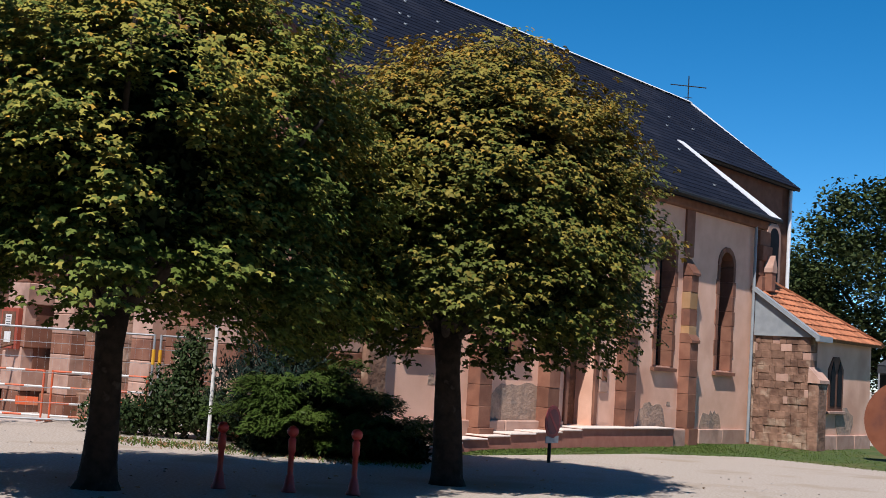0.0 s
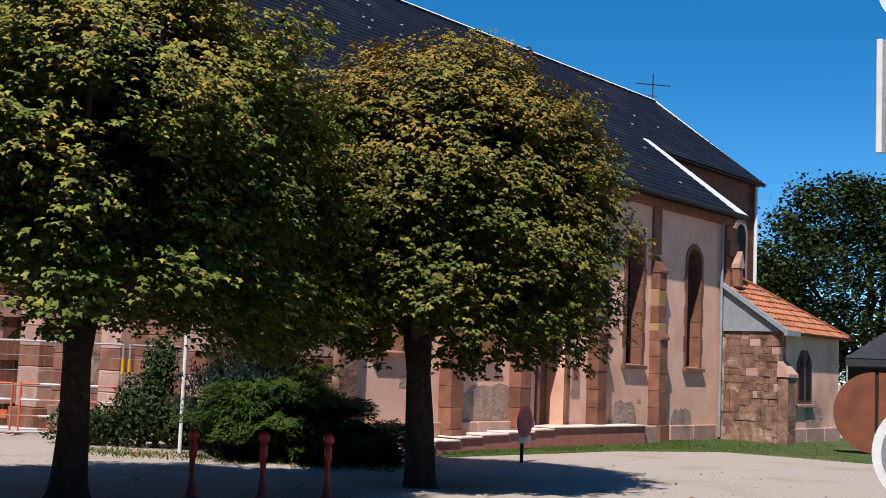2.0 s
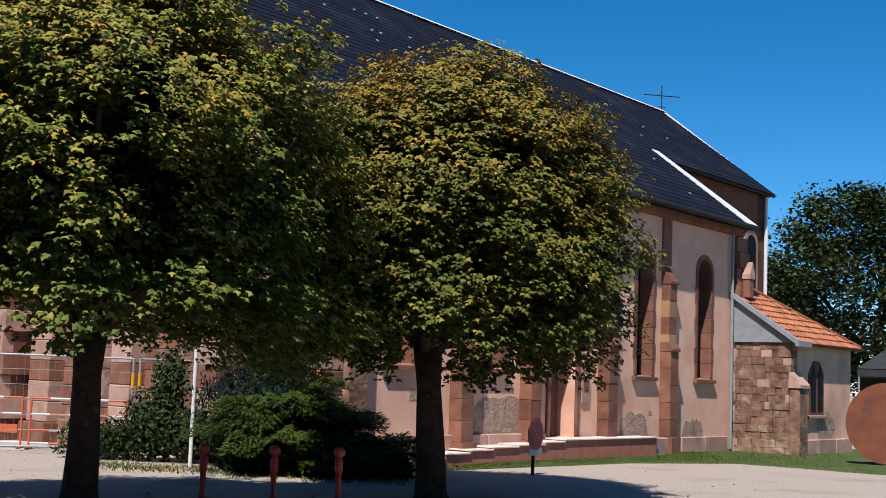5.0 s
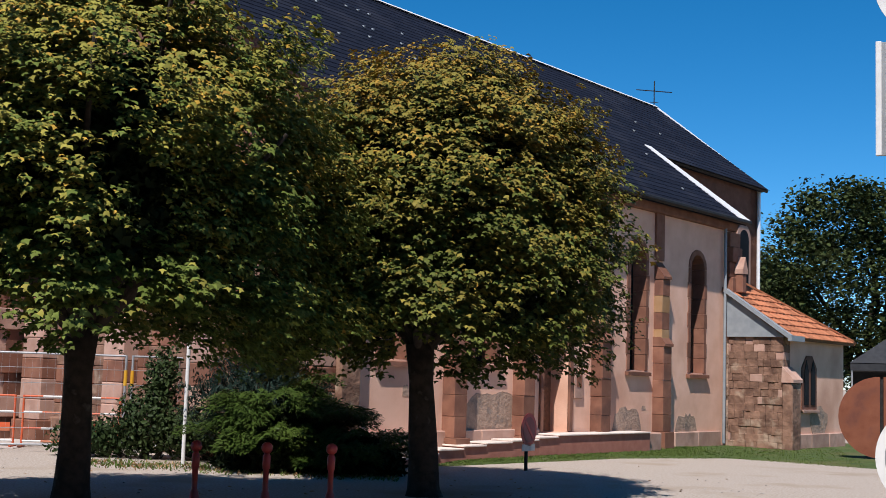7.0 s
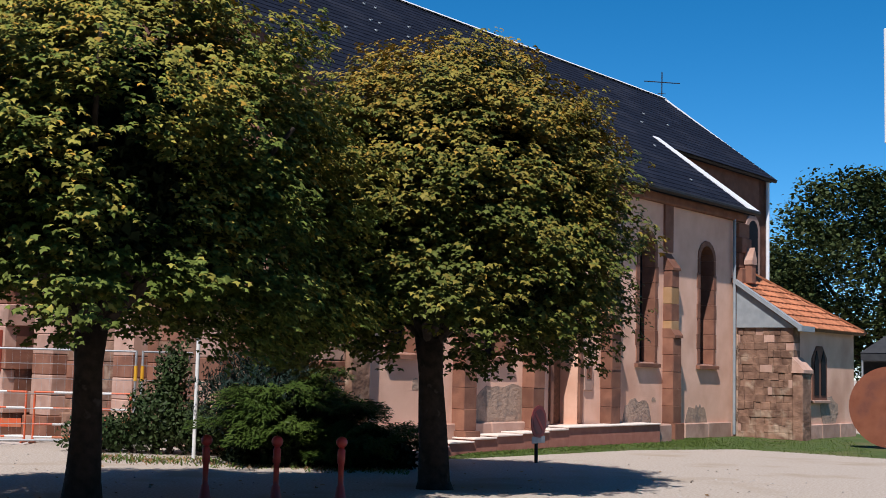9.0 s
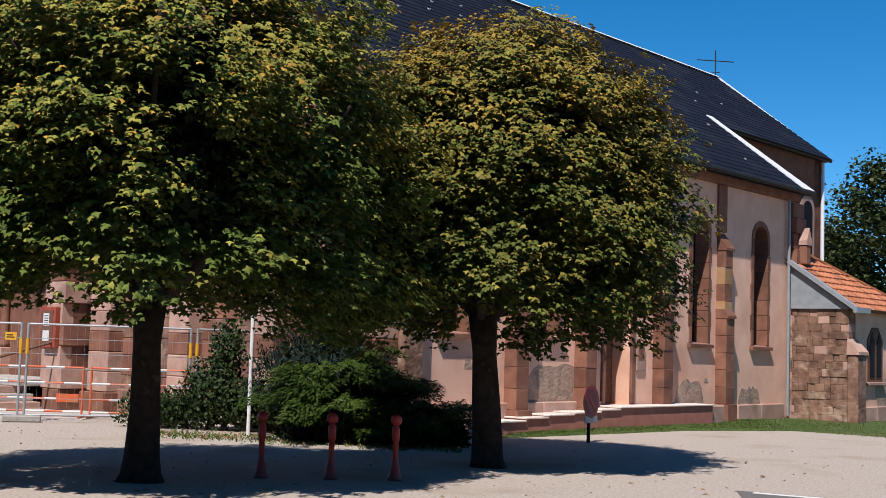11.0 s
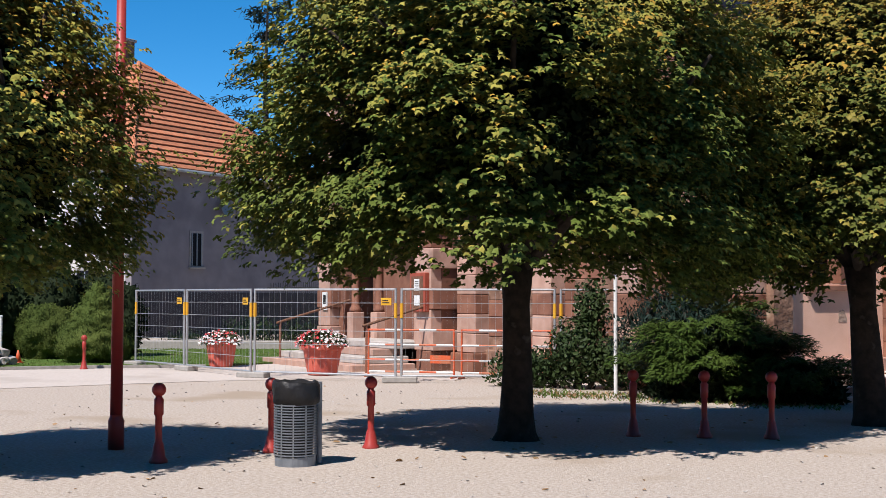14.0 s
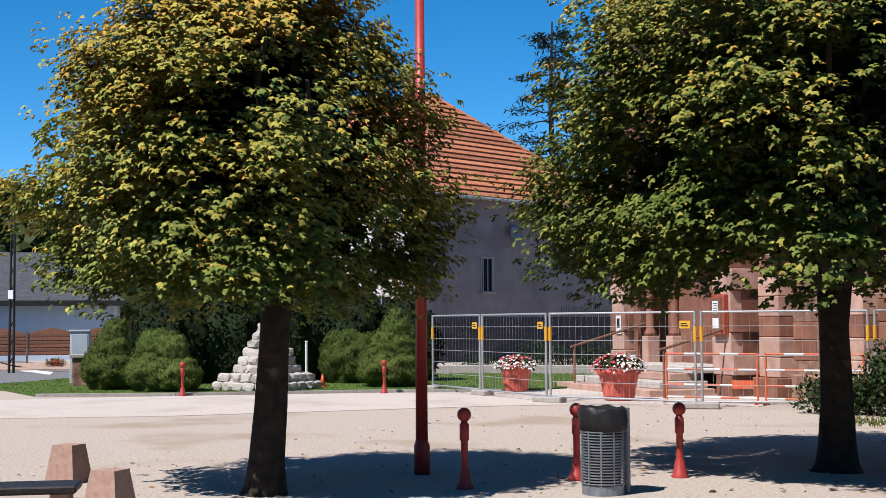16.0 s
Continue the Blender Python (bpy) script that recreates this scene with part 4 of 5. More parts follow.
for sgn in (-1, 1):
    for i in range(40):
        c = sgn * 2.38
        w = 0.38 if i % 2 else 0.30
        part("quoin", box(-0.28, 0.6, c - w, c + w, i * 0.45 + 0.005, i * 0.45 + 0.445, 0.015), M_STONE_P if i % 3 else M_STONE, tower)
    for x, y in ((0.2, 1.6), (0.62, 1.15), (1.05, 0.85)):
        part("column", lathe([(0.15, 1.26), (0.15, 1.34), (0.11, 1.4), (0.1, 1.44), (0.095, 3.2), (0.14, 3.3), (0.15, 3.4)], 14), M_STONE, tower, smooth=True).matrix_local = Matrix.Translation((x, sgn * y, 0))
        part("column_base", box(x - 0.16, x + 0.16, sgn * y - 0.16, sgn * y + 0.16, 0.55, 1.25, 0.012), M_STONE_P, tower)
part("portal_door", box(1.6, 1.69, -0.7, 0.7, 0.6, 3.3), M_WOOD, tower, "dark wooden church door")
part("portal_lintel", box(0.1, 1.6, -1.74, 1.74, 3.4, 3.62, 0.03), M_STONE_P, tower)
part("tower_roof", lathe([(3.9, 18.0), (0.05, 25.0)], 4), M_SLATE, tower).matrix_local = Matrix.Translation((2.75, 0, 0)) @ pose(0, 0, 0, 0, 0, 45)
steps = thing("church_steps", CH @ Matrix.Translation((-15.2, 11.6, 0)), "worn pale sandstone steps before the church doorway", "steps")
for i in range(4):
    d = 1.9 - 0.42 * i
    part("step", box(-d, -0.3 if i < 3 else 1.6, (-2.3 + 0.3 * i) if i < 3 else -1.9, (2.3 - 0.15 * i) if i < 3 else 1.5, 0.155 * i, 0.155 * (i + 1) - 0.004, 0.012), M_PALESTONE if i % 2 else M_STONE_P, steps)


# ---- trees on the square
square_tree(-3.58, 13.85, -3.54, 13.35, 3.1, 1.74, 3.3, 6.75, 0.17, (0.0, 0.0), 3, "leafy green tree with a dense pruned crown on the gravel", clumps=1350, per=115, ochre=0.4, pup=1.32, gaps=0.33, rough=0.4, under=(0.4, -0.92, 0.27, 0.45), flat=4.5)
square_tree(0.26, 16.9, 0.36, 17.0, 2.45, 1.5, 3.5, 5.95, 0.18, (-0.12, 0.0), 9, "rounded tree with yellowing brown crown on the gravel", clumps=1000, per=100, ochre=0.38, leaf=0.07, pup=2.1, gaps=0.08, rough=0.3, flat=4.5, under=(-0.5, -0.86, 0.08, 0.3), mats=[M_LEAF_G2, M_LEAF_Y2, M_LEAF_O2])
square_tree(-7.82, 9.64, -8.17, 9.7, 2.02, 1.45, 3.0, 5.7, 0.15, (0.12, 0.02), 14, "smaller tree with yellow green crown on the gravel", clumps=820, per=120, ochre=0.75, leaf=0.062, pup=1.25, gaps=0.36, rough=0.38, inner=11000, under=(0.55, -0.83, 0.25, 0.12), mats=[M_LEAF_G3, M_LEAF_Y3, M_LEAF_O])


# ---- street furniture
def bollard(m, label, group):
    b = thing("bollard", m, label, "bollard", group)
    part("post", lathe([(0.09, -0.02), (0.09, 0.015), (0.068, 0.05), (0.048, 0.17), (0.034, 0.2), (0.034, 0.44), (0.046, 0.45), (0.046, 0.6), (0.034, 0.61), (0.03, 0.64)], 16), M_RED, b, smooth=True)
    bm = bmesh.new()
    bmesh.ops.create_uvsphere(bm, u_segments=16, v_segments=10, radius=0.068, matrix=Matrix.Translation((0, 0, 0.69)))
    part("ball", bm, M_RED, b, smooth=True)
    return b


b0 = bollard(Matrix.Translation((-4.87, 12.62, 0)), "red painted metal bollard with a ball top", "red bollards")
for x, y in [(-6.38, 10.85), (-5.7, 11.93), (-2.4, 14.65), (-1.6, 14.75), (-0.86, 14.88), (-16.03, 24.27), (-19.54, 21.48), (-10.45, 8.5)]:
    copy_thing(b0, Matrix.Translation((x, y, 0.01)))

lamp = thing("street_lamp", Matrix.Translation((-7.35, 11.66, 0)), "tall red painted street lamp with a flat tilted head", "street lamp")
part("base", lathe([(0.085, -0.02), (0.085, 0.3), (0.07, 0.33), (0.066, 0.36)], 16), M_RED, lamp, smooth=True)
part("pole", cyl((0, 0, 0.3), (0, 0, 5.34), 0.065, 0.048, 16), M_RED, lamp, smooth=True)
part("collar", cyl((0, 0, 5.26), (0, 0, 5.38), 0.08, 0.07, 16), M_IRON, lamp, smooth=True)
part("head", box(-0.2, 0.3, -0.16, 0.16, 0, 0.06, 0.02), M_RED, lamp).matrix_local = Matrix.Translation((0.06, 0.02, 5.42)) @ pose(0, 0, 0, 0, -22, 30)
part("lens", box(-0.15, 0.19, -0.13, 0.13, -0.015, -0.002), M_GALV, lamp, "pale lamp lens").matrix_local = Matrix.Translation((0.06, 0.02, 5.42)) @ pose(0, 0, 0, 0, -22, 30)

bn = thing("litter_bin", Matrix.Translation((-5.07, 11.12, 0)), "grey slatted steel litter bin with black bag", "litter bin")
part("base", cyl((0, 0, 0.0), (0, 0, 0.09), 0.195, 0.195, 24), M_BIN, bn)
part("liner", lathe([(0.165, 0.09), (0.18, 0.6)], 24), M_BAG, bn, "black liner bag behind the slats", smooth=True)
slat0 = None
for i in range(10):
    a = 2 * math.pi * i / 10
    m = pose(0, 0, 0, 0, 0, math.degrees(a))
    if slat0 is None:
        slat0 = part("slat", box(0.192, 0.199, -0.006, 0.006, 0.08, 0.62), M_GALV, bn)
    else:
        again("slat", slat0, bn, m)
for i in range(19):
    bm = bmesh.new()
    z = 0.10 + 0.026 * i
    lathe([(0.198, z), (0.207, z), (0.207, z + 0.011), (0.198, z + 0.011)], 28, bm)
    bmesh.ops.delete(bm, geom=[f for f in bm.faces if len(f.verts) > 4], context='FACES_ONLY')
    part("hoop", bm, M_BIN, bn)
bm = lathe([(0.195, 0.58), (0.218, 0.59), (0.232, 0.66), (0.226, 0.74), (0.22, 0.79), (0.2, 0.8), (0.16, 0.775), (0.08, 0.73)], 40)
for v in bm.verts:
    n = noise.noise(v.co * 7) * 0.035 + noise.noise(v.co * 18) * 0.015
    v.co.x *= 1 + n / 0.25
    v.co.y *= 1 + n / 0.25
    v.co.z += noise.noise(v.co * 9 + Vector((3, 1, 2))) * 0.03
part("bag", bm, M_BAG, bn, "crumpled black plastic bag over the rim", smooth=True)
part("bin_post", cyl((0.16, 0.19, 0), (0.16, 0.19, 0.78), 0.03, seg=10), M_BIN, bn)

# no-parking sign turned from the viewer, short post
sg = thing("road_sign", Matrix.Translation((2.12, 22.0, 0)) @ pose(0, 0, 0, 0, 0, 57), "round dull red no parking sign on a short post", "road sign")
part("post", cyl((0, 0.035, 0), (0, 0.035, 0.92), 0.032, seg=10), M_IRON, sg)
part("disc", cyl((0, -0.012, 0.71), (0, 0.0, 0.71), 0.285, seg=36), M_SIGNRED, sg)
part("face", cyl((0, -0.016, 0.71), (0, -0.0125, 0.71), 0.22, seg=36), M_SIGNFACE, sg, "dim dark sign face")
part("stripe", box(-0.21, 0.21, -0.02, -0.017, -0.028, 0.028), M_SIGNRED, sg).matrix_local = Matrix.Translation((0, 0, 0.71)) @ pose(0, 0, 0, 0, 45, 0)
part("plate", box(-0.24, 0.24, -0.012, 0.0, 0.34, 0.46, 0.004), M_SIGNBACK, sg, "small grey plate under the disc")
wp = thing("white_post", Matrix.Translation((-3.63, 20.8, 0)), "thin white painted pole before the bushes", "pole")
part("pole", cyl((0, 0, 0), (0, 0, 1.98), 0.032, seg=12), M_WHITE, wp)
part("cap", cyl((0, 0, 1.98), (0, 0, 2.01), 0.036, 0.02, seg=12), M_GALV, wp)


# temporary fence panels
def fence_panel(a, b, sign=True):
    A, B = Vector((*a, 0)), Vector((*b, 0))
    L = (B - A).length
    ang = math.degrees(math.atan2(B.y - A.y, B.x - A.x))
    f = thing("fence_panel", Matrix.Translation(A) @ pose(0, 0, 0, 0, 0, ang), "galvanised temporary site fence panel in concrete feet", "fence", "site fence panels")
    for x in (0.06, L - 0.06):
        part("post", cyl((x, 0, 0.03), (x, 0, 1.78), 0.024, seg=8), M_GALV, f)
        part("reflector", cyl((x, 0, 1.22), (x, 0, 1.5), 0.033, seg=8), M_YELLOW, f, "yellow orange sleeve")
    for z in (0.13, 1.76):
        part("rail", cyl((0.06, 0, z), (L - 0.06, 0, z), 0.02, seg=8), M_GALV, f)
    for k in range(5):
        part("wire", cyl((0.06, 0, 0.42 + 0.27 * k), (L - 0.06, 0, 0.42 + 0.27 * k), 0.0055, seg=5), M_GALV, f)
    bm = bmesh.new()
    n = int(L / 0.13)
    for k in range(1, n):
        box(L * k / n - 0.0012, L * k / n + 0.0012, -0.0012, 0.0012, 0.14, 1.76, bm=bm)
    tagged(part("wire_infill", bm, M_GALV, f), kind="stuff")
    part("foot", box(-0.3, 0.36, -0.13, 0.13, 0.0, 0.12, 0.02), M_CONCRETE, f, "concrete fence foot")
    if sign:
        part("sign_plate", box(L - 0.36, L - 0.14, -0.03, -0.024, 1.46, 1.6), M_YELLOW, f, "small yellow notice plate")
        for k in range(2):
            part("plate_bar", box(L - 0.33, L - 0.18 - 0.03 * k, -0.034, -0.031, 1.5 + 0.04 * k, 1.518 + 0.04 * k), M_IRON, f)
    return f


FP = [(-15.75, 25.9), (-13.7, 24.6), (-11.27, 22.9), (-8.02, 22.45), (-5.15, 23.35), (-2.6, 24.4)]
for a, b in zip(FP, FP[1:]):
    fence_panel(a, b, a[0] < -9)


def barrier(a, b):
    A, B = Vector((*a, 0)), Vector((*b, 0))
    L = (B - A).length
    f = thing("crowd_barrier", Matrix.Translation(A) @ pose(0, 0, 0, 0, 0, math.degrees(math.atan2(B.y - A.y, B.x - A.x))), "orange and white crowd barrier with level bars", "barrier", "crowd barriers")
    for x in (0.03, L - 0.03):
        part("upright", cyl((x, 0, 0), (x, 0, 0.98), 0.022, seg=8), M_ORANGE, f)
        part("foot", cyl((x, -0.22, 0.03), (x, 0.22, 0.03), 0.018, seg=8), M_ORANGE, f)
    for k, z in enumerate((0.12, 0.36, 0.66, 0.96)):
        n = 5
        for i in range(n):
            part("bar", cyl((0.03 + (L - 0.06) * i / n, 0, z), (0.03 + (L - 0.06) * (i + 1) / n, 0, z), 0.02, seg=8), M_ORANGE if (i + k) % 2 else M_WHITE, f)
    part("plate", box(L * 0.72, L * 0.95, -0.03, -0.02, 0.3, 0.46), M_ORANGE, f)
    return f


barrier((-9.2, 23.9), (-7.35, 23.95))
barrier((-7.25, 23.95), (-5.4, 24.0))


# flower pots
def flower_pot(x, y, s, seed, red):
    rng = np.random.default_rng(seed)
    f = thing("flower_pot", Matrix.Translation((x, y, 0.012)), "large salmon red tub with white and red flowers" if not red else "large salmon red tub with mostly red flowers", "flower pot", "flower tubs")
    part("tub", lathe([(0.26 * s, 0), (0.29 * s, 0.02), (0.38 * s, 0.52), (0.42 * s, 0.53), (0.43 * s, 0.64), (0.38 * s, 0.64), (0.36 * s, 0.56)], 24), M_POT, f, smooth=False)
    n = 420
    d = rand_dirs(n, rng) * np.array([0.46, 0.46, 0.26]) * s
    d[:, 2] = np.abs(d[:, 2]) + 0.58 * s
    foliage("leaves", d, rand_dirs(n, rng), rand_dirs(n, rng), rng.uniform(0.05, 0.11, n), OVAL, OVAL_F, [M_IVY], np.zeros(n, int), f)
    n = 340
    d = rand_dirs(n, rng) * np.array([0.54, 0.54, 0.34]) * s
    d[:, 2] = np.abs(d[:, 2]) + 0.56 * s
    if red:
        which = (d[:, 0] < 0.1).astype(int)
    else:
        which = ((d[:, 2] > 0.78 * s) & (rng.uniform(size=n) < 0.7)).astype(int)
    which = np.where(rng.uniform(size=n) < 0.15, 1 - which, which)
    bl = foliage("bloom", d, d + rng.normal(size=(n, 3)) * 0.3, rand_dirs(n, rng), rng.uniform(0.035, 0.075, n), OVAL * np.array([1.6, 1, 1]), OVAL_F, [M_PETAL_W, M_PETAL_R], which, f)
    tagged(bl, kind="stuff")


flower_pot(-13.66, 26.2, 0.92, 1, False)
flower_pot(-10.24, 24.05, 1.05, 2, True)

# notice box on the tower pier
nb = thing("notice_box", CH @ Matrix.Translation((-15.5, 9.08, 0)), "red brown framed notice case with papers", "notice board")
part("case", box(-0.1, 0.02, -0.31, 0.31, 1.3, 2.16, 0.012), M_NOTICE, nb)
part("backing", box(-0.108, -0.1, -0.24, 0.24, 1.38, 2.08), M_WOOD, nb)
part("notice", box(-0.113, -0.109, -0.1, 0.12, 1.76, 2.02), M_WHITE, nb, "white paper sheet")
part("notice", box(-0.113, -0.109, -0.12, 0.12, 1.44, 1.66), M_WHITE, nb, "white paper sheet")
for k in range(4):
    part("text_bar", box(-0.115, -0.1135, -0.07, 0.08, 1.81 + 0.05 * k, 1.825 + 0.05 * k), M_IRON, nb)
pq = thing("wall_plaque", CH @ Matrix.Translation((-15.49, 13.69, 0)), "small white plaque with dark bars on stone", "plaque")
part("plate", box(-0.02, 0.0, -0.13, 0.13, 1.3, 1.75), M_WHITE, pq)
part("mark", box(-0.024, -0.021, -0.07, 0.07, 1.45, 1.68), M_IRON, pq)


def handrail(y0, group):
    h = thing("handrail", CH @ Matrix.Translation((-15.2, 0, 0)), "brown iron handrail beside the steps", "handrail", group)
    part("rail", cyl((-1.9, y0, 1.0), (0.1, y0, 1.55), 0.03, seg=8), M_WOOD, h)
    for x, zt, zb in ((-1.8, 1.03, 0.0), (-0.1, 1.5, 0.6)):
        part("post", cyl((x, y0, zb), (x, y0, zt), 0.028, seg=8), M_WOODRED, h)


handrail(8.85, "step rails")
handrail(13.1, "step rails")

# railings between tower and house
rl = thing("iron_railing", CH @ Matrix.Translation((-12.6, 14.2, 0)) @ pose(0, 0, 0, 0, 0, 90), "black iron railing between church and house", "railing")
for z in (0.3, 1.9):
    part("rail", box(0, 9.2, -0.02, 0.02, z, z + 0.05), M_IRON, rl)
bar0 = None
for i in range(70):
    m = Matrix.Translation((0.05 + 0.13 * i, 0, 0))
    if bar0 is None:
        bar0 = part("bar", cyl((0, 0, 0.0), (0, 0, 2.1), 0.014, 0.008, 6), M_IRON, rl)
        bar0.matrix_local = m
    else:
        again("bar", bar0, rl, m)

# ---- bushes
def juniper(x, y, label, rx, ry, h, branches, seed):
    """A spreading juniper: arching branches that carry flat feathery plates of sprays."""
    rng = np.random.default_rng(seed)
    t = thing("juniper_bush", Matrix.Translation((x, y, 0)), label, "bush", "junipers by the church")
    bm = bmesh.new()
    P, N, A = [], [], []
    for k in range(branches):
        a = rng.uniform(0, 6.283)
        f = rng.uniform(0.25, 1.0) ** 0.7
        tip = np.array([math.cos(a) * rx * f, math.sin(a) * ry * f, h * (0.2 + 0.8 * rng.uniform(0.1, 1.0) * (1.0 - 0.55 * f * f))])
        root = np.array([tip[0] * 0.1, tip[1] * 0.1, 0.0])
        limb(bm, root, tip, 0.022, 0.006, rng, bends=3, seg=5)
        out = unit(np.array([[tip[0], tip[1] - 0.35, 0.05]]))[0]
        across = np.array([-out[1], out[0], 0.0])
        plate = rng.uniform(0.2, 0.36)
        m = 420
        u, v = rng.uniform(-1, 1, m), rng.uniform(-1, 1, m)
        reach = plate * (1 - 0.5 * v * v)
        p = tip + out * (u * reach * 1.2)[:, None] + across * (v * plate * 0.95)[:, None]
        p[:, 2] += 0.05 * (1 - u * u) + 0.05 * np.sin(v * 5 + k) - 0.05 * np.maximum(u, 0) + rng.normal(size=m) * 0.02
        ok = p[:, 2] > 0.04
        P.append(p[ok])
        N.append((np.tile(np.array([0, 0, 1.0]) + out * 0.45, (m, 1)) + rng.normal(size=(m, 3)) * 0.3)[ok])
        A.append((out + across * (v * 0.9)[:, None] + np.array([0, 0, 0.18]) + rng.normal(size=(m, 3)) * 0.3)[ok])
    P, N, A = map(np.concatenate, (P, N, A))
    foliage("foliage", P, N, A, rng.uniform(0.06, 0.13, len(P)), BLADE, BLADE_F, [M_JUNIPER], np.zeros(len(P), int), t)
    part("stem", bm, M_BARK, t)
    # dark filling sprays, coloured as the shade between the outer plates
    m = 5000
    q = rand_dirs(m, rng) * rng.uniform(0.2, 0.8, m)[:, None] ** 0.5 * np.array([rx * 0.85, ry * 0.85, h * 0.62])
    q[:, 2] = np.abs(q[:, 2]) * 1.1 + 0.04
    foliage("inner_foliage", q, rand_dirs(m, rng), rand_dirs(m, rng), rng.uniform(0.08, 0.15, m), BLADE * np.array([2, 1, 1]), BLADE_F, [M_SHADELEAF], np.zeros(m, int), t)


juniper(-2.05, 20.3, "broad spreading green juniper bush on bare soil", 1.35, 0.75, 1.62, 74, 77)
juniper(-0.72, 20.1, "low dark juniper reaching over the ramp", 0.95, 0.6, 0.85, 30, 78)
shrub("mixed_shrub", -4.6, 22.0, "loose dark green shrub against the church front", "bush", [(0.1, 0, 0.6, 0.6, 0.5, 0.7), (0.3, 0.2, 1.35, 0.32, 0.35, 0.6), (-0.8, 0.2, 0.3, 0.85, 0.5, 0.38), (0.9, 0, 0.45, 0.7, 0.5, 0.5)], 9000, 0.085, M_IVY, OVAL, OVAL_F, up=0.3, seed=4, core=0.4)
shrub("tall_shrub", -2.5, 20.95, "tall dark bluish shrub behind the junipers", "bush", [(0, 0, 0.95, 1.2, 0.4, 0.85), (0.3, 0, 1.15, 0.9, 0.35, 0.65)], 16000, 0.09, M_BLUEGREEN, up=0.5, seed=5, core=0.5, tuft=12)
shrub("thuja", -22.7, 22.5, "clipped rounded dark green thuja by the road", "conifer bush", [(0, 0, 0.5, 0.74, 0.7, 0.62), (0.08, 0, 0.95, 0.54, 0.5, 0.5), (0.12, 0, 1.38, 0.32, 0.3, 0.36)], 18000, 0.062, M_THUJA, up=0.75, seed=6, core=0.97, dense=True, group="clipped thujas")
shrub("thuja", -21.1, 22.4, "clipped rounded dark green thuja beside the bollard", "conifer bush", [(0, 0, 0.45, 0.8, 0.75, 0.6), (0.0, 0, 0.98, 0.56, 0.5, 0.5), (0.5, 0, 0.38, 0.62, 0.6, 0.52), (0.35, 0, 0.95, 0.44, 0.4, 0.44)], 18000, 0.062, M_THUJA, up=0.75, seed=7, core=0.97, dense=True, group="clipped thujas")
shrub("thuja", -17.2, 26.5, "cone shaped green thuja on the lawn", "conifer bush", [(0, 0, 0.45, 0.92, 0.9, 0.6), (0.03, 0, 0.95, 0.66, 0.6, 0.5), (0.06, 0, 1.38, 0.4, 0.36, 0.4), (0.08, 0, 1.72, 0.18, 0.17, 0.26)], 18000, 0.062, M_THUJA, up=0.75, seed=8, core=0.97, dense=True, group="clipped thujas")
shrub("thuja", -19.3, 27.6, "dark round thuja behind the monument", "conifer bush", [(0, 0, 0.6, 0.8, 0.7, 0.8)], 18000, 0.062, M_THUJA, up=0.75, seed=9, core=0.97, dense=True, group="clipped thujas")
shrub("flower_bed", -17.6, 35.9, "loose grey green border plants along the house", "flower bed", [(0, 0, 0.45, 1.3, 0.5, 0.65), (1.6, 0.5, 0.4, 1.1, 0.5, 0.7), (-4.0, -1.2, 0.35, 0.9, 0.5, 0.6), (-2.0, -0.6, 0.25, 0.9, 0.4, 0.35)], 5000, 0.14, [M_BLUEGREEN, M_IVY], up=0.8, seed=10, core=0.3)

# the hedge stands in shade, which its leaf colour already includes
shrub("hedge", -20.6, 27.9, "green garden hedge behind the monument, darkened with painted shade", "hedge", [(-2.9, -2.4, 1.1, 1.2, 0.9, 1.6), (-1.8, -1.5, 1.2, 1.2, 0.9, 1.7), (-0.6, -0.5, 1.2, 1.1, 0.9, 1.7), (0.7, 0.4, 1.1, 1.1, 0.9, 1.5), (2.0, 1.4, 1.0, 1.0, 0.8, 1.3)], 34000, 0.11, M_SHADELEAF, OVAL, OVAL_F, up=0.4, seed=12, core=0.85, dense=True)
gp2 = thing("garden_post", Matrix.Translation((-19.2, 25.6, 0.04)), "slim white garden post on the lawn", "post")
part("post", cyl((0, 0, 0), (0, 0, 1.1), 0.035, seg=10), M_WHITE, gp2)
part("cap", cyl((0, 0, 1.1), (0, 0, 1.13), 0.045, 0.03, seg=10), M_WHITE, gp2)

# small traffic cone by the lawn
tc_ = thing("traffic_cone", Matrix.Translation((-18.6, 25.45, 0.05)), "small orange traffic cone standing on the lawn", "traffic cone")
part("base", box(-0.11, 0.11, -0.11, 0.11, 0, 0.02, 0.005), M_ORANGE, tc_)
part("cone", cyl((0, 0, 0.02), (0, 0, 0.3), 0.085, 0.015, 14), M_ORANGE, tc_, smooth=True)

# stone monument
mo = thing("stone_monument", Matrix.Translation((-19.12, 23.95, 0.04)), "pyramid of rough pale granite stones on a lawn", "monument")
rng = np.random.default_rng(31)
stone_meshes = []
for k in range(6):
    bm = bmesh.new()
    bmesh.ops.create_icosphere(bm, subdivisions=2, radius=1)
    for v in bm.verts:
        c = v.co
        c.x, c.y, c.z = [math.copysign(abs(q) ** 0.55, q) for q in c]
        c *= 1 + noise.noise(c * 1.6 + Vector((k * 5, 0, 0))) * 0.22
    stone_meshes.append(bm)
srcs = [part("stone", bm, M_PALESTONE, mo) for bm in stone_meshes]
used = set()
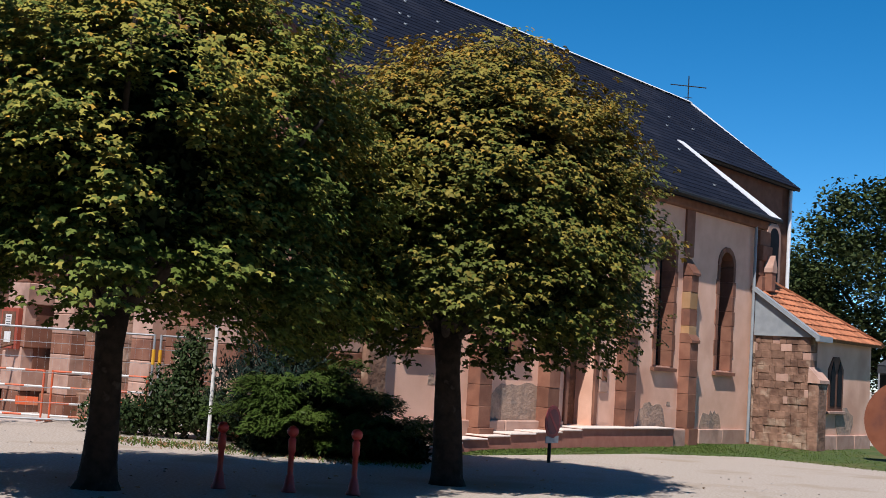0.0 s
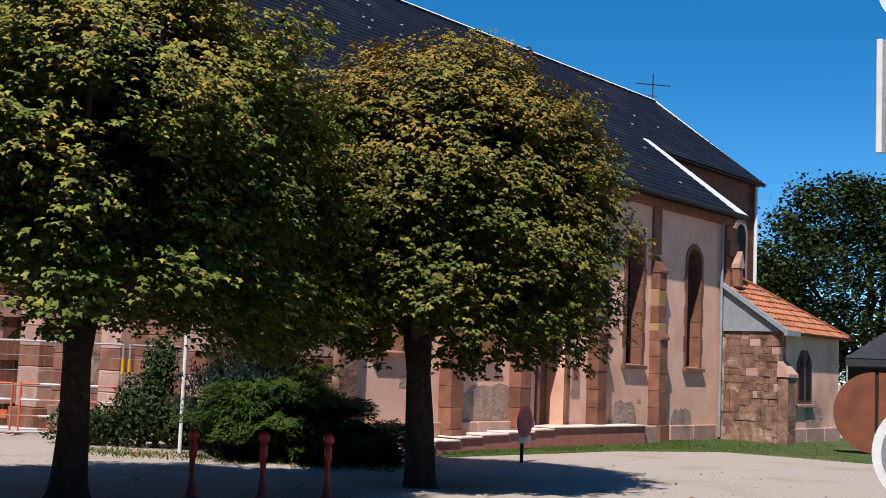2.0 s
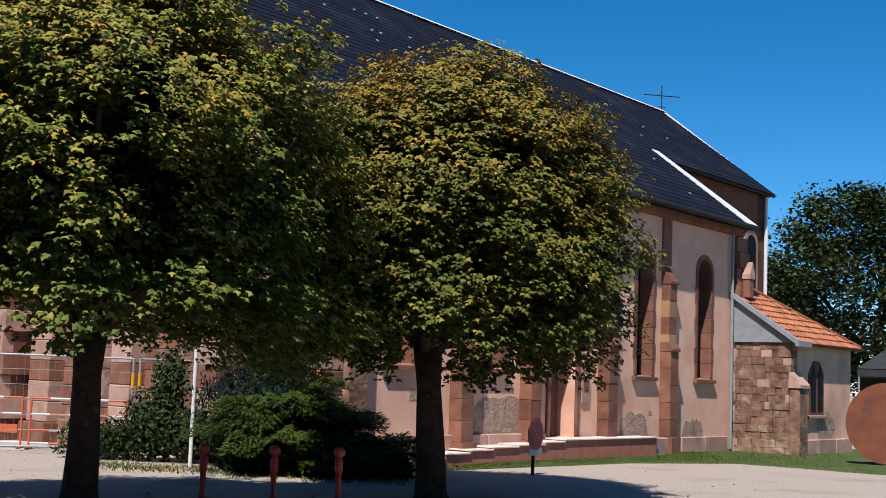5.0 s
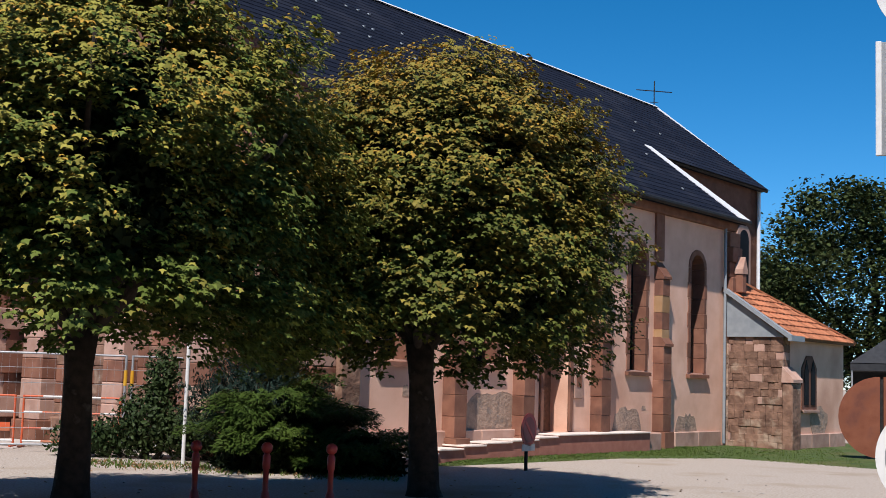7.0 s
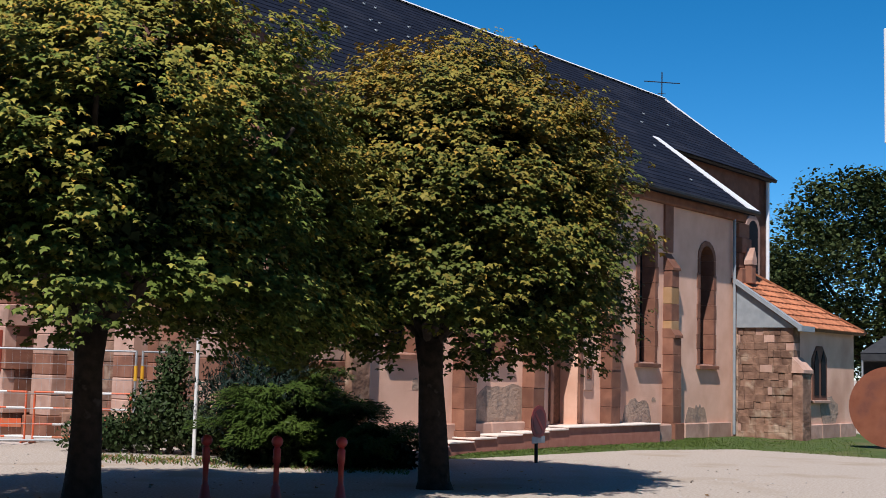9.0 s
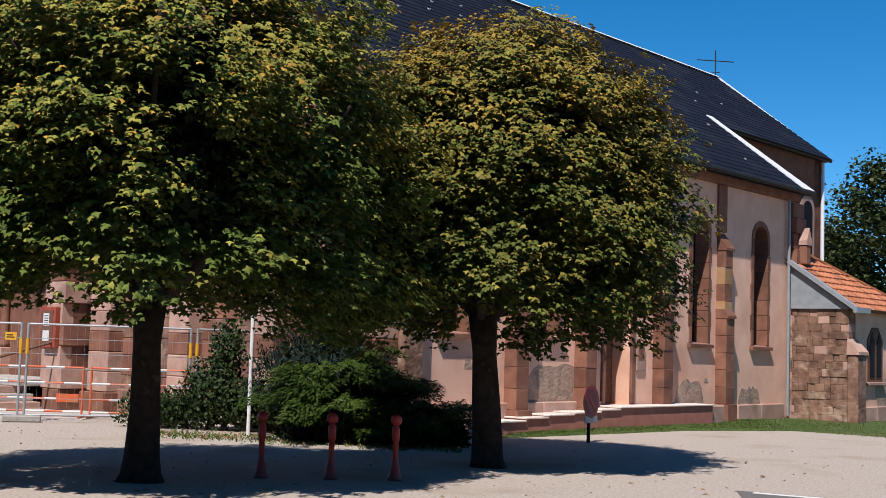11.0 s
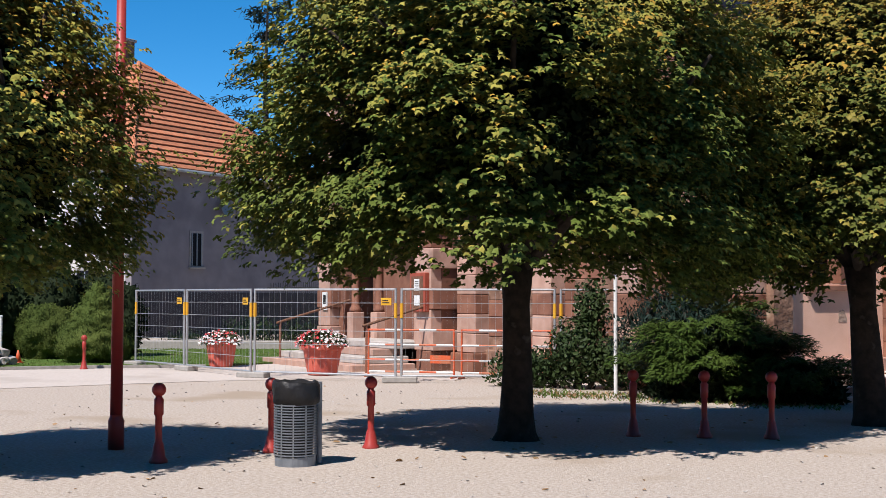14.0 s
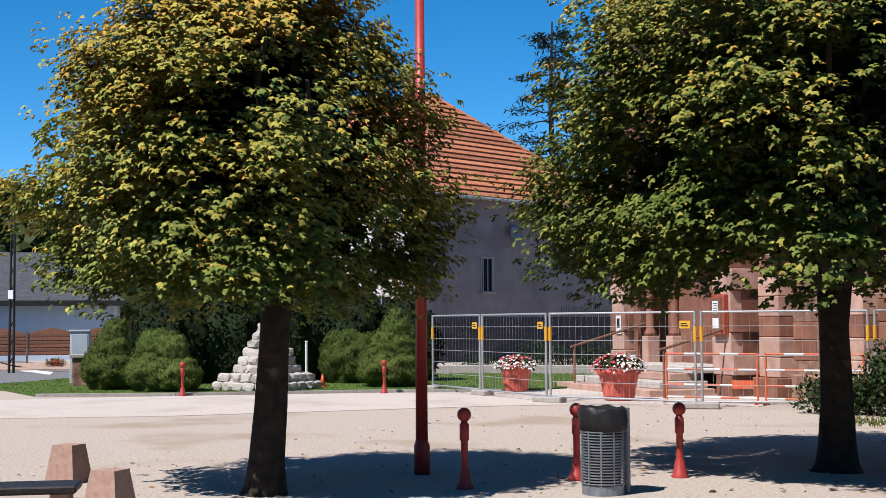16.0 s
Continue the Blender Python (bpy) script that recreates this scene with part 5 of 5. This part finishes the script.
for lay, half in enumerate((0.94, 0.84, 0.60, 0.52, 0.44, 0.36, 0.28, 0.20)):
    n = max(2, int(half * 2 / 0.31))
    w = half * 2 / n
    for sx in range(n):
        for sy in range(n):
            if 0 < sx < n - 1 and 0 < sy < n - 1:
                continue
            x = -half + (sx + 0.5) * w + rng.normal() * 0.015
            y = -half + (sy + 0.5) * w + rng.normal() * 0.015
            m = Matrix.Translation((x, y, 0.10 + lay * 0.195)) @ pose(0, 0, 0, rng.uniform(-7, 7), rng.uniform(-7, 7), rng.choice((0, 90, 180, 270)) + rng.uniform(-6, 6)) @ Matrix.Diagonal((w * rng.uniform(0.50, 0.60), w * rng.uniform(0.50, 0.60), rng.uniform(0.10, 0.125), 1))
            k = int(rng.integers(0, 6))
            if k not in used:
                used.add(k)
                srcs[k].matrix_local = m
            else:
                again("stone", srcs[k], mo, m)
bm = bmesh.new()
bmesh.ops.create_cone(bm, cap_ends=True, segments=4, radius1=1.02, radius2=0.2, depth=1.5, matrix=Matrix.Translation((0, 0, 0.75)) @ pose(0, 0, 0, 0, 0, 45))
part("core", bm, M_CONCRETE, mo, "pale mortar between the stones")

# stone posts and low bench slab
for x, y, h in [(-10.15, 9.42, 0.38), (-8.27, 8.12, 0.36)]:
    sp = tagged(part("stone_post", prism([(-0.17, -0.17), (0.17, -0.17), (0.17, 0.17), (-0.17, 0.17)], 'z', 0, h), M_GRANITE), "tapered pink granite post on the gravel", "stone post", "granite posts")
    for v in sp.data.vertices:
        if v.co.z > 0.1:
            v.co.x *= 0.68
            v.co.y *= 0.68
    sp.matrix_world = Matrix.Translation((x, y, 0)) @ pose(0, 0, 0, 0, 0, 12)
bc = thing("stone_bench", Matrix.Translation((-9.35, 8.05, 0)) @ pose(0, 0, 0, 0, 0, 40), "low dark stone bench slab on the gravel", "bench")
part("seat", box(-0.75, 0.55, -0.24, 0.24, 0.11, 0.18, 0.015), M_IRON, bc)
for x in (-0.5, 0.4):
    part("leg", box(x - 0.08, x + 0.08, -0.18, 0.18, 0, 0.11, 0.01), M_GRANITE, bc)

# rusted steel disc sculpture, tent and sign post
ds = thing("steel_disc", Matrix.Translation((10.75, 28.4, 0.04)) @ pose(0, 0, 0, 0, 0, -20), "large rust red steel disc sculpture on the grass", "sculpture")
for sgn in (-1, 1):
    pts = [(sgn * (0.04 + 0.90 * math.sin(math.pi * i / 24)), 0.93 - 0.92 * math.cos(math.pi * i / 24)) for i in range(25)]
    part("half_disc", prism(pts, 'y', -0.03, 0.03), M_CORTEN, ds)
part("spine", box(-0.035, 0.035, 0.04, 0.09, 0, 1.8), M_IRON, ds)
tn_ = thing("canopy_tent", Matrix.Translation((17.0, 42.0, 0)) @ pose(0, 0, 0, 0, 0, -20), "dark grey canopy tent with a peaked roof", "tent")
part("roof", lathe([(2.9, 2.45), (0.1, 3.9)], 4), M_TENT, tn_).matrix_local = pose(0, 0, 0, 0, 0, 45)
part("valance", box(-2.03, 2.03, -2.03, 2.03, 2.2, 2.45), M_TENT, tn_)
for sx in (-1, 1):
    for sy in (-1, 1):
        part("leg", cyl((sx * 1.98, sy * 1.98, 0), (sx * 1.98, sy * 1.98, 2.3), 0.03, seg=8), M_GALV, tn_)
part("back_cloth", box(-2.0, 2.0, 1.95, 2.0, 0.0, 2.2), M_TENT, tn_)

ps = thing("sign_post", Matrix.Translation((3.16, 7.5, 0)) @ pose(0, 0, 0, 0, 0, -22), "white edged road signs on a grey post", "road sign")
part("post", cyl((0.05, 0.03, 0), (0.05, 0.03, 4.4), 0.03, seg=12), M_GALV, ps)
part("round_sign", cyl((0, -0.012, 4.12), (0, 0.0, 4.12), 0.325, seg=40), M_WHITE, ps)
part("round_face", cyl((0, -0.016, 4.12), (0, -0.0125, 4.12), 0.265, seg=40), M_SIGNBACK, ps)
part("sign_panel", box(-0.315, 0.315, -0.012, 0.0, 3.04, 3.76, 0.004), M_SIGNBACK, ps)
for sgn in (-1, 1):
    part("panel_flange", box(sgn * 0.30 - 0.018, sgn * 0.30 + 0.018, -0.035, -0.0125, 3.04, 3.76, 0.004), M_WHITE, ps)
    part("panel_rib", box(sgn * 0.245 - 0.014, sgn * 0.245 + 0.014, -0.03, -0.0125, 3.06, 3.74, 0.004), M_WHITE, ps)
for z in (3.08, 3.4, 3.72):
    part("clamp", box(-0.23, 0.23, -0.028, -0.0125, z - 0.018, z + 0.018, 0.004), M_GALV, ps)
part("lower_sign", cyl((0, -0.012, 1.2), (0, 0.0, 1.2), 0.325, seg=40), M_WHITE, ps)
part("lower_face", cyl((0, -0.016, 1.2), (0, -0.0125, 1.2), 0.27, seg=40), M_SIGNBACK, ps)

# ---- house with hip roof: local x along its shaded side, y into the house
HS = Matrix.Translation((-26.5, 43.4, 0)) @ pose(0, 0, 0, 0, 0, 75)
house = thing("house", HS, "white rendered house with a red tiled hip roof", "house")
HL, HD, HE, HA = 12.5, 18.1, 6.83, 12.5
# side wall in shade: its grey carries the shade, unlike the white front
part("side_wall", box(0, HL, 0, 0.35, 0, HE + 0.15), M_SIDE_SHADE, house, "rendered side wall with its shade put into the grey colour")
part("plinth_band", box(-0.02, HL, -0.02, 0.0, 0, 1.85), M_DARKBAND, house, "dark painted plinth band")
part("front_wall", box(0, 0.35, 0.353, HD, 0, HE + 0.15), M_HOUSE, house)
part("rear_wall", box(HL - 0.35, HL, 0.353, HD, 0, HE + 0.15), M_HOUSE, house)
part("end_wall", box(0.353, HL - 0.353, HD - 0.35, HD, 0, HE + 0.15), M_HOUSE, house)
hr = new("roof")
hr.parent = house
o = 0.35
AP, AQ = (HL / 2, HL / 2, HA), (HL / 2, HD - HL / 2, HA)
c00, c10, c11, c01 = (-o, -o, HE), (HL + o, -o, HE), (HL + o, HD + o, HE), (-o, HD + o, HE)
for nm, q in (("side_slope", [c00, c10, AP]), ("rear_slope", [c10, c11, AQ, AP]), ("end_slope", [c11, c01, AQ]), ("front_slope", [c01, c00, AP, AQ])):
    part(nm, slab(q, 0.1), M_TILE, hr)
nrow = 21
for i in range(nrow):
    f0, f1 = i / nrow, (i + 1) / nrow
    def on(f, s):
        a = Vector(c00).lerp(Vector(AP), f)
        b = Vector(c10).lerp(Vector(AP), f)
        return a.lerp(b, s)
    up = Vector((0, -0.05, 0.085))
    q = [on(f0, 0) + up, on(f0, 1) + up, on(f1, 1) + up * 0.3, on(f1, 0) + up * 0.3]
    if i < nrow - 1:
        part("tile_course", slab(q, 0.035), M_TILE, hr)
        def onf(f, s):
            return Vector(c00).lerp(Vector(AP), f).lerp(Vector(c01).lerp(Vector(AQ), f), s)
        uf = Vector((-0.05, 0, 0.085))
        part("tile_course", slab([onf(f0, 0) + uf, onf(f0, 1) + uf, onf(f1, 1) + uf * 0.3, onf(f1, 0) + uf * 0.3], 0.035), M_TILE, hr)
for a in (c00, c10):
    A, B = Vector(a), Vector(AP)
    for k in range(16):
        p, q = A.lerp(B, k / 16), A.lerp(B, (k + 1) / 16)
        part("hip_tile", cyl(p + Vector((0, 0, 0.05)), q + Vector((0, 0, 0.05)), 0.12, 0.09, 8), M_TILE, hr)
part("gutter", cyl((-o, -o - 0.06, HE - 0.03), (HL + o, -o - 0.06, HE - 0.03), 0.07, seg=8), M_ZINC_D, hr)
ch = new("chimney")
ch.parent = house
part("stack", box(HL / 2 - 0.4, HL / 2 + 0.4, HL / 2 + 0.7, HL / 2 + 1.4, HA - 0.6, HA + 1.1), M_STONE_D, ch)
part("cap", box(HL / 2 - 0.48, HL / 2 + 0.48, HL / 2 + 0.62, HL / 2 + 1.48, HA + 1.1, HA + 1.24, 0.02), M_CONCRETE, ch)


def house_window(c, z0, z1, w, side):
    wn = new("window")
    wn.parent = house
    def b(u0, u1, d0, d1, za, zb, name, m):
        part(name, box(u0, u1, d0, d1, za, zb) if side else box(d0, d1, u0, u1, za, zb), m, wn)
    b(c - w / 2 - 0.09, c + w / 2 + 0.09, -0.03, -0.005, z0 - 0.05, z1 + 0.1, "window_surround", M_CONCRETE)
    b(c - w / 2, c + w / 2, -0.045, -0.031, z0, z1, "pane", M_GLASS)
    b(c - w / 2, c - w / 2 + 0.06, -0.06, -0.046, z0, z1, "window_frame", M_SHUTTER)
    b(c + w / 2 - 0.06, c + w / 2, -0.06, -0.046, z0, z1, "window_frame", M_SHUTTER)
    b(c - 0.03, c + 0.03, -0.06, -0.046, z0, z1, "window_frame", M_SHUTTER)
    b(c - w / 2 - 0.14, c + w / 2 + 0.14, -0.12, -0.005, z0 - 0.13, z0 - 0.05, "window_sill", M_CONCRETE)


house_window(3.6, 2.95, 4.3, 0.62, True)
for c in (2.6, 6.6, 10.8, 15.2):
    house_window(c, 4.0, 5.7, 1.05, False)
    house_window(c, 1.0, 2.7, 1.05, False)
bm = lathe([(0.05, 0.0), (0.24, 0.05), (0.36, 0.13), (0.37, 0.14), (0.24, 0.07), (0.04, 0.02)], 20)
dish = thing("satellite_dish", HS @ Matrix.Translation((5.2, -0.12, 5.4)) @ pose(0, 0, 0, 75, 0, 0), "pale grey satellite dish on the house wall", "satellite dish")
part("dish", bm, M_SHUTTER, dish, smooth=True)
part("bracket", cyl((0, 0, -0.12), (0, 0, 0.02), 0.03, seg=8), M_IRON, dish)
gw = tagged(part("garden_wall", box(0, 8, -0.12, 0.12, 0, 0.3, 0.03), M_CONCRETE), "low pale stone edging before the flower bed", "wall", kind="structure")
gw.matrix_world = Matrix.Translation((-23.0, 33.2, 0)) @ pose(0, 0, 0, 0, 0, 17)


# ---- distance
def big_tree(x, y, radius, zlow, ztop, seed, label, material, clumps=330, per=76, size=0.17):
    rng = np.random.default_rng(seed)
    t = thing("tree", Matrix.Translation((x, y, 0)), label, "tree", "trees behind the church")
    bm = bmesh.new()
    limb(bm, (0, 0, -0.1), (0, 0, zlow + 1.5), 0.4, 0.28, rng, seg=10, wob=0.02)
    for i in range(10):
        a = rng.uniform(0, 6.28)
        limb(bm, (0, 0, zlow), (math.cos(a) * radius * 0.7, math.sin(a) * radius * 0.7, rng.uniform(zlow + 1, ztop - 1)), 0.2, 0.04, rng)
    part("trunk", bm, M_BARK, t)
    cc = rand_dirs(clumps, rng) * rng.uniform(0.45, 1.0, clumps)[:, None] ** 0.5
    cc *= (1 + 0.2 * np.array([noise.noise(Vector(v * 2.2 + seed)) for v in cc]))[:, None]
    cc = cc * np.array([radius, radius, (ztop - zlow) / 2]) + np.array([0, 0, (ztop + zlow) / 2])
    n = clumps * per
    pos = np.repeat(cc, per, 0) + np.clip(rng.normal(size=(n, 3)), -1.8, 1.8) * np.array([0.45, 0.45, 0.27])
    foliage("crown", pos, rng.normal(size=(n, 3)) * 0.5 + np.array([0, 0, 1.0]), rand_dirs(n, rng), rng.uniform(size * 0.6, size * 1.3, n), LEAF5, LEAF5_F, [material], np.zeros(n, int), t)
    return t


big_tree(20.8, 55.5, 5.2, 1.6, 11.0, 41, "tall dark green tree behind the sacristy", M_LEAF_FAR, clumps=620)
big_tree(28.5, 58, 6.0, 1.5, 12.0, 42, "tall dark green tree beyond the tent", M_LEAF_FAR, clumps=520)
big_tree(15.9, 60, 3.0, 1.0, 8.0, 43, "dark tree close behind the church", M_LEAF_FAR, clumps=240)

# sparse conifer behind the tree crown
rng = np.random.default_rng(51)
cf = thing("conifer", Matrix.Translation((-30.2, 63.4, 0)) @ Matrix.Diagonal((1.5, 1.5, 1.4, 1)), "sparse bluish green conifer with drooping branches", "conifer tree")
bm = bmesh.new()
limb(bm, (0, 0, -0.1), (0, 0, 13.2), 0.25, 0.03, rng, seg=8, wob=0.01)
P, A = [], []
for k in range(60):
    z = rng.uniform(2.5, 12.8)
    r = (13.6 - z) * 0.38 + 0.4
    a = rng.uniform(0, 6.28)
    tip = np.array([math.cos(a) * r, math.sin(a) * r, z - 0.15 * r + 0.1])
    limb(bm, (0, 0, z), tip, 0.035, 0.01, rng, seg=5)
    for f in np.linspace(0.35, 1.0, 8):
        base = np.array([0, 0, z]) * (1 - f) + tip * f
        k2 = 14
        P.append(base + rng.normal(size=(k2, 3)) * np.array([0.16, 0.16, 0.1]))
        A.append(np.tile([math.cos(a), math.sin(a), -0.5], (k2, 1)) + rng.normal(size=(k2, 3)) * 0.6)
part("trunk", bm, M_BARK, cf)
P, A = np.concatenate(P), np.concatenate(A)
foliage("needles", P, rand_dirs(len(P), rng), A, rng.uniform(0.12, 0.26, len(P)), BLADE, BLADE_F, [M_BLUEGREEN], np.zeros(len(P), int), cf)

# low house across the road, with a scalloped board fence before it
fb = thing("low_house", Matrix.Translation((-45.8, 40.5, 0)) @ pose(0, 0, 0, 0, 0, 43), "low pale blue rendered house with a grey roof", "house")
part("wall", box(-14, 3.6, 0, 8, 0, 2.75), M_GREYBLUE, fb)
part("roof", slab([(-14.5, -0.6, 2.75), (4.1, -0.6, 2.75), (0.5, 4.0, 5.2), (-14.5, 4.0, 5.2)], 0.15), M_GREYROOF, fb)
part("hip", slab([(4.1, -0.6, 2.75), (4.1, 8.6, 2.75), (0.5, 4.0, 5.2)], 0.15), M_GREYROOF, fb)
part("eave_board", box(-14.5, 4.1, -0.66, -0.6, 2.5, 2.75), M_IRON, fb)
for x in (-9.0, -5.0):
    part("window_pane", box(x, x + 1.1, -0.03, -0.004, 1.3, 2.2), M_GLASS, fb)
bf = thing("board_fence", Matrix.Translation((-42.2, 37.6, 0)) @ pose(0, 0, 0, 0, 0, 43), "brown wooden board fence with scalloped tops", "fence")
for k in range(7):
    x0 = -10.4 + 2.0 * k
    pts = [(x0, 0.35)] + [(x0 + 1.9 * i / 10, 1.25 + 0.24 * math.sin(math.pi * i / 10)) for i in range(11)] + [(x0 + 1.9, 0.35)]
    part("panel", prism(pts, 'y', 0.03, 0.06), M_WOODRED, bf)
    for i in range(6):
        part("board", box(x0, x0 + 1.9, -0.01, 0.028, 0.38 + 0.15 * i, 0.50 + 0.15 * i, 0.008), M_WOOD if i % 2 else M_WOODRED, bf)
    part("fence_post", box(x0 - 0.08, x0 - 0.01, -0.04, 0.05, 0, 1.35), M_WOOD, bf)
sheet("planting_bed", [(-36.5, 30.6), (-33.0, 33.2), (-39.5, 38.5), (-44, 34.5)], 0.06, M_RUBBLE, "bare reddish planting bed beyond the road", "bed", 0.1)
shrub("bed_plants", -36.2, 33.6, "low mixed plants in the roadside bed", "plants", [(-2.5, -1.6, 0.15, 0.5, 0.4, 0.25), (-1.0, 0.4, 0.15, 0.4, 0.4, 0.22), (0.4, 0.6, 0.12, 0.5, 0.4, 0.2)], 1500, 0.14, [M_IVY, M_GRASS, M_PETAL_R], up=0.6, seed=13, core=0.3)
up_ = thing("utility_pole", Matrix.Translation((-34.4, 29.5, 0)), "dark lattice utility pole at the road side", "utility pole")
for dx in (-0.11, 0.11):
    part("leg", cyl((dx, 0, 0), (dx * 0.7, 0, 6.0), 0.045, 0.035, 8), M_IRON, up_)
for k in range(9):
    part("rung", cyl((-0.1, 0, 0.3 + 0.6 * k), (0.1, 0, 0.6 + 0.6 * k), 0.025, seg=6), M_IRON, up_)
part("tag", box(-0.12, 0.12, -0.08, -0.05, 2.5, 2.8), M_WHITE, up_)
gp = thing("gate_pier", Matrix.Translation((-24.9, 23.6, 0)) @ pose(0, 0, 0, 0, 0, 40), "low weathered stone gate pier by the road", "pier")
part("pier", box(-0.22, 0.22, -0.22, 0.22, 0, 0.75, 0.03), M_STONE_D, gp)
part("cap", box(-0.27, 0.27, -0.27, 0.27, 0.75, 0.85, 0.02), M_CONCRETE, gp)
cb = thing("utility_cabinet", Matrix.Translation((-25.9, 24.5, 0)) @ pose(0, 0, 0, 0, 0, 40), "pale blue grey metal utility cabinet by the gate pier", "cabinet")
part("body", box(-0.25, 0.25, -0.16, 0.16, 0.08, 1.42, 0.015), M_AWNING, cb)
part("plinth", box(-0.27, 0.27, -0.18, 0.18, 0, 0.08, 0.01), M_CONCRETE, cb)
part("top", box(-0.28, 0.28, -0.19, 0.19, 1.42, 1.47, 0.012), M_AWNING, cb)
part("door", box(-0.21, 0.21, -0.175, -0.162, 0.14, 1.36, 0.006), M_AWNING, cb)
shrub("hedge", -56, 55, "dark wooded hedge behind the farm building", "hedge", [(-10, 0, 4, 9, 4, 7), (2, 2, 4, 8, 4, 6), (14, 4, 3, 8, 4, 5), (24, 6, 3, 8, 4, 5)], 14000, 0.9, M_LEAF_FAR, LEAF5, LEAF5_F, up=0.3, seed=61, core=0.7)

# fallen leaves and pebbles on the gravel
rng = np.random.default_rng(71)
n = 150
c = rng.integers(0, 3, n)
ctr = np.array([(-3.6, 13.8), (0.3, 16.8), (-7.8, 9.7)])[c]
p = ctr + rng.normal(size=(n, 2)) * 2.6
ob = foliage("fallen_leaves", np.column_stack([p, np.full(n, 0.012)]), np.column_stack([rng.normal(size=(n, 2)) * 0.25, np.ones(n)]), np.column_stack([rng.normal(size=(n, 2)), np.zeros(n)]), rng.uniform(0.04, 0.08, n), LEAF5, LEAF5_F, [M_DRY], np.zeros(n, int), None)
tagged(ob, "scattered dry brown leaves on the gravel", "leaves", kind="stuff")
n = 800
p = np.column_stack([rng.uniform(-12, 6, n), rng.uniform(8, 22, n)])
ob = foliage("pebbles", np.column_stack([p, np.full(n, 0.004)]), np.column_stack([rng.normal(size=(n, 2)) * 0.3, np.ones(n)]), np.column_stack([rng.normal(size=(n, 2)), np.zeros(n)]), rng.uniform(0.02, 0.05, n), OVAL * np.array([1.6, 1, 2.5]), OVAL_F, [M_PALESTONE, M_DRY], (rng.uniform(size=n) < 0.15).astype(int), None)
tagged(ob, "small loose pebbles on the gravel", "pebbles", kind="stuff")
n = 2600
f = rng.uniform(0, 1, n)
p = np.column_stack([-5.3 + 5.2 * f, 20.75 - 1.1 * f + np.clip(rng.normal(size=n), -2.2, 2.2) * 0.4 + 0.12 * np.sin(f * 23)])
ob = foliage("weeds", np.column_stack([p, np.zeros(n)]), np.column_stack([rng.normal(size=(n, 2)), np.full(n, 0.4)]), np.column_stack([rng.normal(size=(n, 2)) * 0.7, np.ones(n)]), rng.uniform(0.02, 0.07, n), BLADE * np.array([1.8, 1, 1]), BLADE_F, [M_GRASS, M_DRY], (rng.uniform(size=n) < 0.35).astype(int), None)
tagged(ob, "patchy weeds and dry grass below the bushes", "weeds", kind="stuff")
